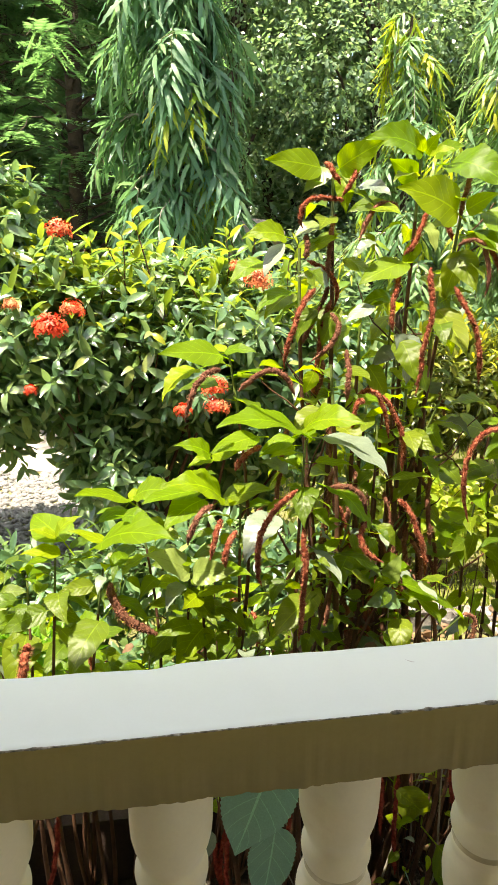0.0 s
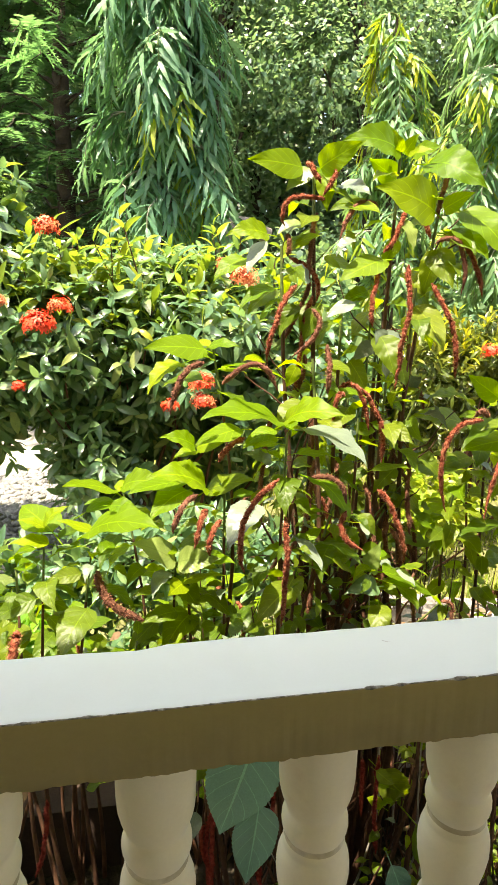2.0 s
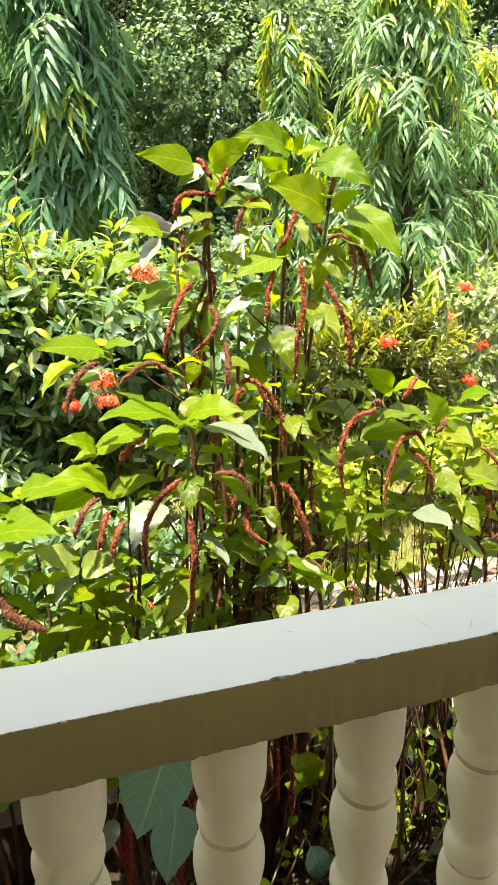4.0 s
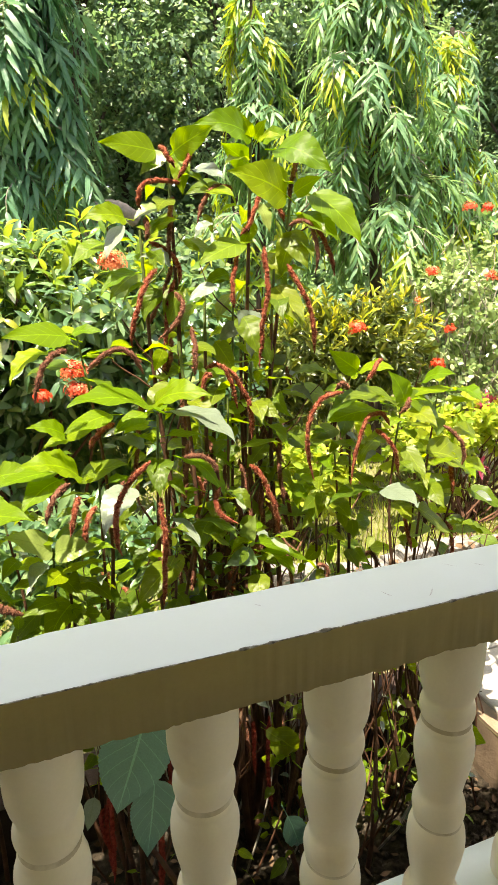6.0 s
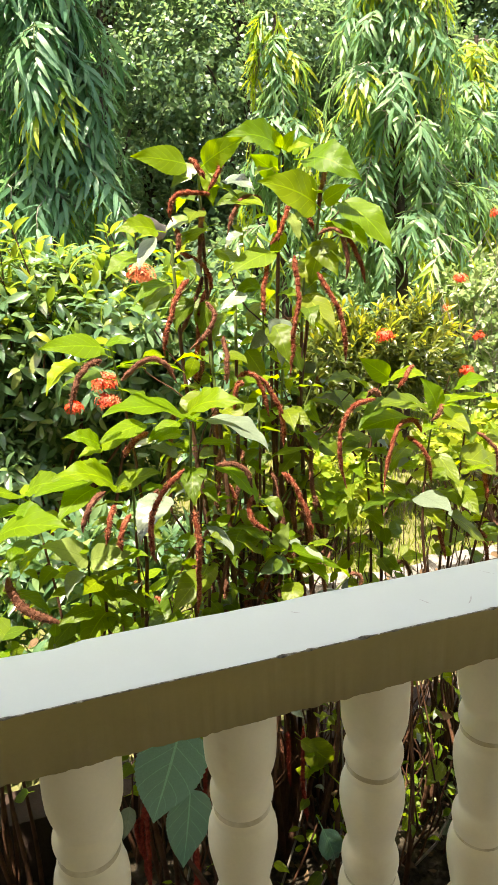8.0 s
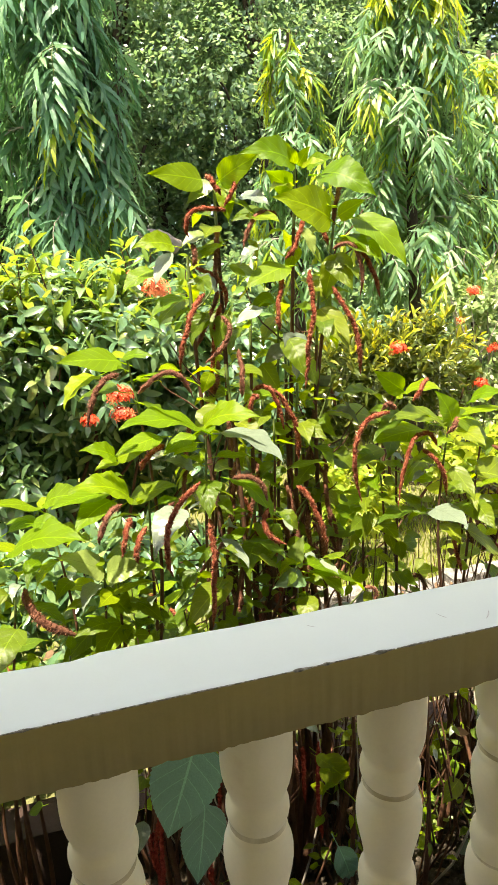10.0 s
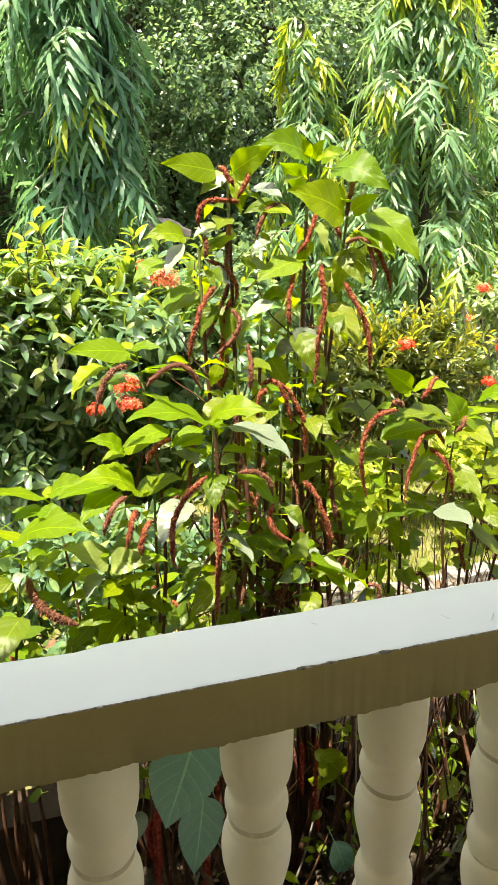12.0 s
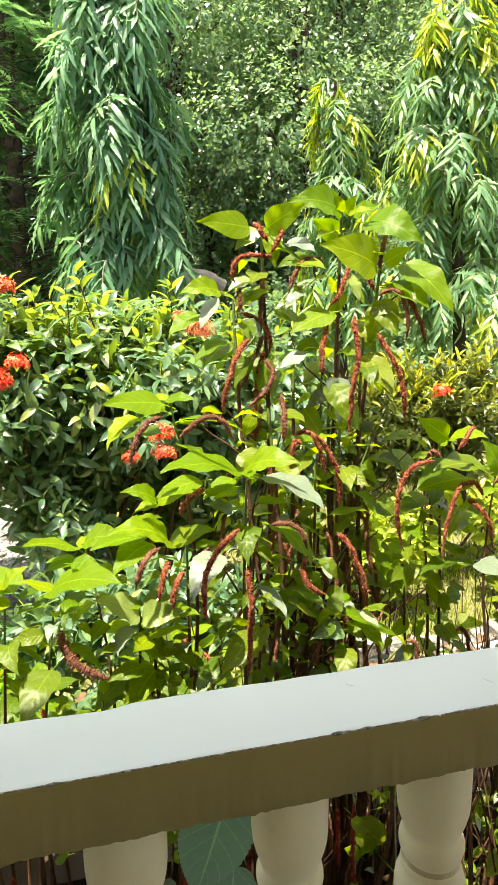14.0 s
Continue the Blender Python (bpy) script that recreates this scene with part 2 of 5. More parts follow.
PURPLE_LEAF = leaf_material("purple_leaf", [(0.0, (0.12, 0.015, 0.035)), (1.0, (0.30, 0.04, 0.09))], (0.45, 0.05, 0.10), 0.4, 0.35, 5, 1.3)
FOREST_LEAF = leaf_material("forest_leaf", [(0.0, (0.066, 0.135, 0.088)), (0.6, (0.120, 0.210, 0.125)), (0.9, (0.19, 0.275, 0.135)), (1.0, (0.31, 0.37, 0.13))], (0.33, 0.52, 0.20), 0.34, 0.36, 4, 1.2, 0.7)
FEATHER_LEAF = leaf_material("feather_leaf", [(0.0, (0.055, 0.145, 0.080)), (0.7, (0.085, 0.195, 0.100)), (0.92, (0.13, 0.25, 0.10)), (1.0, (0.18, 0.31, 0.09))], (0.22, 0.46, 0.14), 0.40, 0.44, 2, 1.1)
GRASS = leaf_material("grass_blade", [(0.0, (0.13, 0.20, 0.03)), (0.6, (0.24, 0.31, 0.045)), (1.0, (0.42, 0.42, 0.10))], (0.52, 0.60, 0.08), 0.5, 0.40, 2, 1.1)
# Dull dark copy: shade on a low leaf painted into the colour
LEAF_SHADED = leaf_material("shaded_leaf", [(0.0, (0.055, 0.110, 0.050)), (1.0, (0.080, 0.145, 0.065))], (0.16, 0.26, 0.04), 0.40, 0.25, 6, 1.5, 0.5, quilted=0.2)
# Paler copy: sheen on sunlit leaves painted into the colour; also pale weed leaves
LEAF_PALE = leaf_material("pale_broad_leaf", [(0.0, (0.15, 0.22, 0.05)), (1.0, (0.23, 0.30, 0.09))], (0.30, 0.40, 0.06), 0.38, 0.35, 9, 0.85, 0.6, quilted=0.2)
DEAD_LEAF = leaf_material("dead_leaf", [(0.0, (0.07, 0.035, 0.02)), (1.0, (0.20, 0.12, 0.065))], (0.13, 0.07, 0.03), 0.7, 0.15, 6, 1.2)


# ---------------------------------------------------------------- mesh helpers
def raw_mesh(name, verts, quads, uvs, mats, index=None, smooth=True):
    me = bpy.data.meshes.new(name)
    verts, quads = np.asarray(verts, np.float32), np.asarray(quads, np.int32)
    me.vertices.add(len(verts))
    me.vertices.foreach_set("co", verts.ravel())
    me.loops.add(quads.size)
    me.loops.foreach_set("vertex_index", quads.ravel())
    me.polygons.add(len(quads))
    me.polygons.foreach_set("loop_start", np.arange(0, quads.size, quads.shape[1], dtype=np.int32))
    me.update(calc_edges=True)
    if uvs is not None:
        layer = me.uv_layers.new(name="UVMap")
        layer.data.foreach_set("uv", np.asarray(uvs, np.float32)[quads.ravel()].ravel())
    for m in mats:
        me.materials.append(m)
    if index is not None:
        me.polygons.foreach_set("material_index", np.asarray(index, np.int32))
    if smooth:
        me.polygons.foreach_set("use_smooth", np.ones(len(quads), bool))
    me.validate()
    return me


def leaf_shape(cuts, across, width, peak=0.35, fold=0.25, arch=0.0, droop=0.0, wave=0.0, waves=3.0, teeth=0.0, twist=0.0, stalk=0.0, point=0.9):
    """A leaf of length 1 along +x, facing +z: vertices, faces, leaf coordinates."""
    u = np.linspace(0, 1, cuts + 1)
    a, b = peak / (1 - peak) * point, point
    w = np.where((u > 0) & (u < 1), np.clip(u, 1e-4, 1) ** a * np.clip(1 - u, 1e-4, 1) ** b, 0.0)
    w = w / w.max() * width / 2
    w[0], w[-1] = width * 0.03, width * 0.008
    if teeth:
        w[1:-1] *= 1 + teeth * np.where(np.arange(1, cuts) % 2, 1, -1)
    s = np.linspace(-1, 1, across + 1)
    U, S = np.meshgrid(u, s, indexing="ij")
    Wd = np.repeat(w[:, None], across + 1, 1)
    x = U.copy()
    y = S * Wd
    z = fold * np.abs(y) + arch * 4 * U * (1 - U) - droop * U**2 + wave * np.abs(S) * np.sin(U * waves * 2 * np.pi + (S > 0) * 0.9)
    ang = twist * U
    y, z = y * np.cos(ang) - z * np.sin(ang), y * np.sin(ang) + z * np.cos(ang)
    V = np.stack([x, y, z], -1).reshape(-1, 3)
    uv = np.stack([U, (S + 1) / 2], -1).reshape(-1, 2)
    n = across + 1
    F = np.array([[i * n + j, (i + 1) * n + j, (i + 1) * n + j + 1, i * n + j + 1] for i in range(cuts) for j in range(across)])
    if stalk:
        k = len(V)
        r = 0.012
        ring = lambda px, pz: [(px, r, pz), (px, -r * 0.5, pz + r), (px, -r * 0.5, pz - r)]
        V = np.concatenate([V, ring(0.03, 0.0), ring(-stalk, -0.35 * stalk)])
        uv = np.concatenate([uv, np.tile([0.5, 0.5], (6, 1))])
        F = np.concatenate([F, [[k + i, k + (i + 1) % 3, k + 3 + (i + 1) % 3, k + 3 + i] for i in range(3)]])
    return V, F, uv


def bases(origin, along, normal, length, width=None):
    """Arrays of 3x4 transforms for many leaves."""
    along = along / np.linalg.norm(along, axis=1, keepdims=True)
    side = np.cross(normal, along)
    side /= np.linalg.norm(side, axis=1, keepdims=True) + 1e-9
    up = np.cross(along, side)
    length = np.broadcast_to(length, len(origin))[:, None]
    wide = length if width is None else np.broadcast_to(width, len(origin))[:, None]
    return np.stack([along * length, side * wide, up * length, origin], -1)


def scatter(name, shapes, frames, mats, index=None):
    """One mesh of many leaves; shapes are used in turn."""
    Vs, Fs, Us, Ms, at = [], [], [], [], 0
    for k, (V, F, uv) in enumerate(shapes):
        some = frames[k::len(shapes)]
        if not len(some):
            continue
        P = np.einsum("nij,vj->nvi", some[:, :, :3], V) + some[:, None, :, 3]
        Vs.append(P.reshape(-1, 3))
        Fs.append((F[None] + (np.arange(len(some)) * len(V))[:, None, None] + at).reshape(-1, F.shape[1]))
        Us.append(np.tile(uv, (len(some), 1)))
        if index is not None:
            Ms.append(np.repeat(index[k::len(shapes)], len(F)))
        at += len(some) * len(V)
    return raw_mesh(name, np.concatenate(Vs), np.concatenate(Fs), np.concatenate(Us), mats, np.concatenate(Ms) if Ms else None)


def tube_data(points, radii, sides=7, rough=0.0, rng=None):
    """A tapered tube through points."""
    P = np.asarray(points, float)
    R = np.broadcast_to(radii, len(P)).astype(float)
    T = np.gradient(P, axis=0)
    T /= np.linalg.norm(T, axis=1, keepdims=True) + 1e-9
    ref = np.array([0.31, 0.87, 0.38])
    A = np.cross(T, ref)
    A /= np.linalg.norm(A, axis=1, keepdims=True) + 1e-9
    B = np.cross(T, A)
    ang = np.linspace(0, 2 * np.pi, sides, endpoint=False)
    rr = R[:, None] * (1 + (rough * (rng.random((len(P), sides)) - 0.5) * 2 if rough else np.zeros((len(P), sides))))
    V = P[:, None] + rr[..., None] * (np.cos(ang)[None, :, None] * A[:, None] + np.sin(ang)[None, :, None] * B[:, None])
    V = V.reshape(-1, 3)
    n = len(P)
    F = np.array([[i * sides + j, i * sides + (j + 1) % sides, (i + 1) * sides + (j + 1) % sides, (i + 1) * sides + j] for i in range(n - 1) for j in range(sides)])
    return V, F


def tubes(name, runs, mats, sides=7, rough=0.0, seed=1):
    """Several tapered tubes in one mesh: runs of (points, radii)."""
    rng = np.random.default_rng(seed)
    Vs, Fs, at = [], [], 0
    for points, radii in runs:
        V, F = tube_data(points, radii, sides, rough, rng)
        Vs.append(V), Fs.append(F + at)
        at += len(V)
    return raw_mesh(name, np.concatenate(Vs), np.concatenate(Fs), None, mats)


def bend(a, b, n, wobble, rng, sag=(0, 0, 0)):
    """Points from a to b, wandering."""
    a, b = np.asarray(a, float), np.asarray(b, float)
    u = np.linspace(0, 1, n)[:, None]
    k1, k2 = rng.normal(0, wobble, 3), rng.normal(0, wobble, 3)
    return a + (b - a) * u + np.sin(np.pi * u) * (k1 + np.asarray(sag)) + np.sin(2 * np.pi * u) * k2 * 0.6


def bezier(a, m, b, n):
    """A curve from a through m to b."""
    a, m, b = (np.asarray(p, float) for p in (a, m, b))
    c = 2 * m - (a + b) / 2
    u = np.linspace(0, 1, n)[:, None]
    return (1 - u) ** 2 * a + 2 * u * (1 - u) * c + u**2 * b


def thing(name, at, label, category, group="", kind=""):
    ob = new(name)
    ob.location = at
    bpy.context.view_layer.update()
    return tagged(ob, label, category, group, kind)


def under(name, data, parent, label=""):
    """A part: a mesh in world coordinates under a thing or a part."""
    ob = new(name, data)
    ob.parent = parent
    ob.matrix_parent_inverse = parent.matrix_world.inverted()
    if label:
        ob["label"] = label
    return ob


def box_bm(size, at=(0, 0, 0), bevel=0.0, segments=2):
    bm = bmesh.new()
    bmesh.ops.create_cube(bm, size=1.0)
    bmesh.ops.scale(bm, vec=size, verts=bm.verts)
    bmesh.ops.translate(bm, vec=at, verts=bm.verts)
    if bevel:
        bmesh.ops.bevel(bm, geom=bm.edges[:], offset=bevel, segments=segments, affect="EDGES", profile=0.5)
    return bm


def mesh_of(name, bm, *mats, smooth=False):
    me = bpy.data.meshes.new(name)
    for f in bm.faces:
        f.smooth = smooth
    bm.to_mesh(me)
    bm.free()
    for m in mats:
        me.materials.append(m)
    return me


def structure(name, me, label="", category="", kind="structure"):
    return tagged(new(name, me), label, category, "", kind)


# ---------------------------------------------------------------- ground, porch, planter
SOIL_Z = -0.20


def sheet(name, x0, x1, y0, y1, z, step, lift, mat, seed=0):
    nx, ny = max(2, int((x1 - x0) / step)), max(2, int((y1 - y0) / step))
    X, Y = np.meshgrid(np.linspace(x0, x1, nx + 1), np.linspace(y0, y1, ny + 1), indexing="ij")
    Z = np.array([z + lift * noise.fractal(Vector((a * 3, b * 3, seed)), 1.0, 2.0, 4) for a, b in zip(X.ravel(), Y.ravel())])
    V = np.stack([X.ravel(), Y.ravel(), Z], -1)
    n = ny + 1
    F = np.array([[i * n + j, (i + 1) * n + j, (i + 1) * n + j + 1, i * n + j + 1] for i in range(nx) for j in range(ny)])
    return raw_mesh(name, V, F, None, [mat])


def ground_mesh():
    """Garden ground to the horizon, with a hole where porch and planter are."""
    xs = [-400, -40, -8, -2.6, 1.34, 8, 40, 400]
    ys = [-400, -40, -4, 0.93, 1.8, 5, 12, 40, 400]
    V = [(x, y, -0.02) for x in xs for y in ys]
    n = len(ys)
    F = []
    for i in range(len(xs) - 1):
        for j in range(n - 1):
            if xs[i] >= -2.6 and xs[i + 1] <= 1.34 and ys[j] >= -4 and ys[j + 1] <= 0.93:
                continue
            if xs[i] >= -8 and xs[i + 1] <= 8 and ys[j] >= -4 and ys[j + 1] <= 0.0:
                continue
            F.append([i * n + j, (i + 1) * n + j, (i + 1) * n + j + 1, i * n + j + 1])
    return raw_mesh("ground", V, F, None, [GROUND], smooth=False)


structure("ground", ground_mesh(), "dry grassy garden ground under trees and shrubs", "ground")
structure("planter_soil", sheet("planter_soil", -2.6, 1.36, 0.13, 0.88, SOIL_Z, 0.035, 0.035, SOIL, 3), "dark bare soil of the planting bed", "soil")
structure("pavement", mesh_of("pavement", box_bm((5.2, 0.73, 0.10), (4.06, 1.305, -0.05), 0.008), CONCRETE), "pale sunlit concrete path beyond the planting bed", "pavement")
structure("pavement_side", mesh_of("pavement_side", box_bm((4.65, 0.70, 0.10), (3.735, 0.585, -0.051), 0.008), CONCRETE), "pale sunlit concrete paving", "pavement")


def rough_bar(size, at, cell, amount, seed):
    """A plastered bar along x with uneven faces and worn edges."""
    bm = box_bm(size, at)
    long_edges = [e for e in bm.edges if abs(e.verts[0].co.x - e.verts[1].co.x) > size[0] * 0.9]
    bmesh.ops.subdivide_edges(bm, edges=long_edges, cuts=int(size[0] / cell))
    cross = [e for e in bm.edges if abs(e.verts[0].co.x - e.verts[1].co.x) < 1e-5]
    bmesh.ops.subdivide_edges(bm, edges=cross, cuts=3, use_grid_fill=True)
    for v in bm.verts:
        p = v.co * 9
        v.co += Vector((0, noise.noise(p + Vector((seed, 0, 0))), noise.noise(p + Vector((0, seed, 7))))) * amount
    return bm


planter = thing("planter_wall", (0, 0.88, 0), "weathered plastered low wall edging the planting bed", "garden wall", "", "structure")
under("long_wall", mesh_of("long_wall", rough_bar((4.1, 0.13, 0.34), (-0.61, 0.885, -0.17), 0.05, 0.006, 2), DARK_WALL), planter, "dark brown plastered wall with its shade painted in")
bmw = rough_bar((0.80, 0.06, 0.34), (0, 0, 0), 0.05, 0.004, 5)
bmesh.ops.rotate(bmw, verts=bmw.verts, matrix=Matrix.Rotation(radians(90), 3, "Z"))
bmesh.ops.translate(bmw, verts=bmw.verts, vec=(1.372, 0.55, -0.178))
under("cross_wall", mesh_of("cross_wall", bmw, PLANTER), planter, "stained brown plaster end wall with its shade painted in")
kerb = thing("kerb", (3.6, 1.74, -0.02), "kerb of broken grey stones edging the lawn", "kerb", "", "structure")
stone_rng = np.random.default_rng(8)
x = 0.95
while x < 6.4:
    wide = 0.07 + 0.11 * stone_rng.random()
    bms = box_bm((wide, 0.10 + 0.05 * stone_rng.random(), 0.10 + 0.05 * stone_rng.random()), (0, 0, 0), 0.016, 2)
    for v in bms.verts:
        v.co += Vector(stone_rng.normal(0, 0.007, 3).tolist())
    bmesh.ops.rotate(bms, verts=bms.verts, matrix=Matrix.Rotation(stone_rng.normal(0, 0.16), 3, "Z"))
    bmesh.ops.translate(bms, verts=bms.verts, vec=(x + wide / 2, 1.735 + stone_rng.normal(0, 0.016), -0.02 + stone_rng.normal(0, 0.008)))
    under("stone", mesh_of("stone", bms, RUBBLE), kerb)
    x += wide + 0.006 + 0.02 * stone_rng.random()

# porch: unseen floor and house wall, toned pale to bounce light on balusters
structure("floor", mesh_of("floor", box_bm((7.22, 3.6, 0.2), (0.89, -1.68, -0.1)), PORCH_FLOOR), "unseen cement porch floor, pale to bounce light onto the balusters", "floor")
structure("wall_house", mesh_of("wall_house", box_bm((7.22, 0.2, 2.9), (0.89, -3.4, 1.35)), PORCH_WALL), "unseen plastered house wall behind the porch, pale to bounce light", "wall")
# No wall seen here: placed to cut sky light from the left
structure("wall_sky_block", mesh_of("wall_sky_block", box_bm((0.2, 3.2, 2.9), (-2.62, -1.72, 1.35)), PORCH_WALL), "unseen plastered porch side wall added to block sky light", "wall")
# Added overhead out of view; its eave edge keeps sun off the rail
structure("ceiling", mesh_of("ceiling", box_bm((9.0, 3.56, 0.16), (0, -1.72, 2.72)), PORCH_WALL), "unseen plastered porch ceiling, eave edge set to shade the handrail", "ceiling")

# balustrade
RAIL_TOP, RAIL_LOW, BASE_TOP = 0.90, 0.804, 0.157
balustrade = thing("balustrade", (0.3, 0.075, 0), "painted masonry balustrade with chipped white handrail and turned balusters", "balustrade")


def handrail():
    """Handrail with a white top, darker sides, knocked edges and a repaired dip at the far edge."""
    n, x0, x1 = 1430, -2.52, 3.2
    xs = np.linspace(x0, x1, n + 1)
    rows = []
    for x in xs:
        chip = 0.007 * max(0.0, noise.noise(Vector((x * 60, 1.3, 0))) - 0.15) * max(0.0, 0.6 + noise.noise(Vector((x * 7, 8.3, 0)))) + 0.0009 * noise.noise(Vector((x * 160, 9, 0)))
        low = 0.004 * noise.noise(Vector((x * 9, 4.2, 0))) + 0.004 * noise.noise(Vector((x * 37, 2.2, 0))) + 0.0025 * noise.noise(Vector((x * 110, 5.2, 0)))
        back = 0.150 - (0.004 + 0.009 * math.exp(-max(0.0, 0.02 - x) / 0.10) if x < 0.02 else 0.0) * min(1.0, (0.02 - x) / 0.04) + 0.0025 * noise.noise(Vector((x * 14, 6.1, 0)))
        top = RAIL_TOP + 0.0012 * noise.noise(Vector((x * 7, 3.3, 0)))
        rows.append([(x, 0.008, RAIL_LOW + low), (x, 0.0, RAIL_LOW + low + 0.004), (x, 0.0, RAIL_TOP - 0.0016 - 0.8 * chip), (x, 0.0012 + chip, top - 0.0003),
                     (x, 0.008 + chip, top), (x, 0.075, top + 0.0006), (x, back - 0.012, top), (x, back - 0.003, top - 0.004), (x, back, top - 0.014),
                     (x, back - 0.003, RAIL_LOW + 0.006), (x, back - 0.012, RAIL_LOW + low)])
    V = np.array(rows).reshape(-1, 3)
    m = 11
    F, index = [], []
    for i in range(n):
        for j in range(m):
            k = (j + 1) % m
            F.append([i * m + j, (i + 1) * m + j, (i + 1) * m + k, i * m + k])
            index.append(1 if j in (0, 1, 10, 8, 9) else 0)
    index = np.array(index)
    # Strip below the top edge: chipped plaster with the edge's shading line painted in
    for i in range(n):
        if noise.noise(Vector((xs[i] * 5, 7.3, 0))) > -0.05:
            index[i * m + 2] = 2
    return raw_mesh("handrail", V, np.array(F)[:, ::-1], None, [PAINT, OLIVE_SIDE, CHIP_SHADE_LINE], index, False)


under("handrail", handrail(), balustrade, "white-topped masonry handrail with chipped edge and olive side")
def scuffs():
    """Small worn marks on the handrail's top."""
    rng = np.random.default_rng(17)
    for k in range(12):
        x, y = -0.5 + 2.0 * rng.random(), 0.02 + 0.11 * rng.random()
        a, n = rng.random() * 3.14, 7
        L, w = 0.005 + 0.012 * rng.random(), 0.0006 + 0.0008 * rng.random()
        s = np.linspace(-1, 1, n)
        mid = np.stack([x + s * L * math.cos(a), y + s * L * math.sin(a) + 0.002 * s**2], -1)
        half = w * (1 - 0.9 * s**2) * (0.5 + rng.random(n))
        V = np.concatenate([np.c_[mid[:, 0] - math.sin(a) * half, mid[:, 1] + math.cos(a) * half, np.full(n, RAIL_TOP + 0.0026)],
                            np.c_[mid[:, 0] + math.sin(a) * half, mid[:, 1] - math.cos(a) * half, np.full(n, RAIL_TOP + 0.0026)]])
        F = [[i, i + 1, n + i + 1, n + i] for i in range(n - 1)]
        under("scuff_mark", raw_mesh("scuff_mark", V, F, None, [SCUFF]), balustrade, "grey worn mark in the paint")


scuffs()
under("base_rail", mesh_of("base_rail", rough_bar((5.6, 0.17, 0.17), (0.4, 0.075, BASE_TOP - 0.085), 0.05, 0.003, 4), PAINT, smooth=True), balustrade, "white masonry base rail")

PROFILE = [(0.000, 0.0550), (0.060, 0.0553), (0.095, 0.0550), (0.112, 0.0537), (0.126, 0.0506), (0.136, 0.0470), (0.143, 0.0442), (0.148, 0.0432), (0.152, 0.0440),
           (0.157, 0.0468), (0.164, 0.0488), (0.173, 0.0494), (0.181, 0.0482), (0.188, 0.0455), (0.193, 0.0430), (0.197, 0.0424), (0.201, 0.0442), (0.206, 0.0464), (0.211, 0.0460),
           (0.216, 0.0470), (0.222, 0.0500), (0.231, 0.0528), (0.244, 0.0544), (0.260, 0.0545), (0.277, 0.0526), (0.297, 0.0486), (0.315, 0.0444), (0.333, 0.0412), (0.345, 0.0398),
           (0.352, 0.0400), (0.357, 0.0426), (0.364, 0.0462), (0.373, 0.0487), (0.384, 0.0494), (0.395, 0.0480), (0.404, 0.0452), (0.409, 0.0436), (0.413, 0.0450), (0.420, 0.0494),
           (0.431, 0.0525), (0.446, 0.0544), (0.465, 0.0545), (0.490, 0.0515), (0.520, 0.0458), (0.545, 0.0418), (0.558, 0.0408), (0.565, 0.0450), (0.572, 0.0505), (0.580, 0.0536),
           (0.600, 0.0556), (0.638, 0.0560)]
DARK_ROWS = (14, 15, 36)


def baluster_mesh(seed):
    sides = 36
    V, F = [], []
    for d, r in PROFILE:
        for k in range(sides):
            a = 2 * math.pi * k / sides
            rr = r * (1 + 0.012 * noise.noise(Vector((math.cos(a) * 1.7 + seed, math.sin(a) * 1.7, d * 14))))
            V.append((rr * math.cos(a), rr * math.sin(a), RAIL_LOW + 0.008 - d * 1.025))
    for i in range(len(PROFILE) - 1):
        for k in range(sides):
            F.append([i * sides + k, (i + 1) * sides + k, (i + 1) * sides + (k + 1) % sides, i * sides + (k + 1) % sides])
    index = np.repeat([1 if i in DARK_ROWS else 0 for i in range(len(PROFILE) - 1)], sides)
    return raw_mesh("baluster", V, F, None, [BALUSTER_PAINT, GROOVE_SHADE_DIRT], index)


BALUSTERS = [baluster_mesh(s * 3.7) for s in range(3)]
for i in range(-10, 13):
    ob = new("baluster", BALUSTERS[i % 3])
    ob.location, ob.rotation_euler = (0.23 * i, 0.075, 0), (0, 0, 1.3 * i)
    ob.parent, ob.matrix_parent_inverse = balustrade, balustrade.matrix_world.inverted()


# ---------------------------------------------------------------- chenille plants
BROAD = [leaf_shape(26, 4, 0.49 + 0.022 * k, 0.31, 0.05 + 0.09 * (k % 3), 0.04 + 0.05 * (k % 3), 0.04 + 0.06 * (k % 2), 0.024, 1.5 + k % 3, 0.02, 0.25 * (k % 3 - 1), 0.28, 1.12) for k in range(8)]
SMALL = [leaf_shape(12, 2, 0.46 + 0.03 * k, 0.33, 0.12 + 0.12 * (k % 3), 0.05 + 0.05 * (k % 3), 0.10 * (k % 3), 0.03, 1.5 + k % 3, 0.02, 0.35 * (k % 3 - 1), 0.28, 1.1) for k in range(6)]
HANGING = [raw_mesh("leaf", *leaf_shape(40, 8, w, 0.30, 0.10, 0.03, 0.0, 0.012, 2.0, 0.02, 0.1, 0.2, 1.05), [LEAF_SKYLIT]) for w in (0.68, 0.50)]
BROAD_MESHES = {}
for mat in (LEAF_YOUNG, LEAF_MATURE, LEAF_SKYLIT, LEAF_SHADED, LEAF_GLARE, LEAF_OLIVE, LEAF_PALE, DEAD_LEAF):
    BROAD_MESHES[mat.name] = [raw_mesh("leaf", *s, [mat]) for s in (*BROAD, *SMALL)]


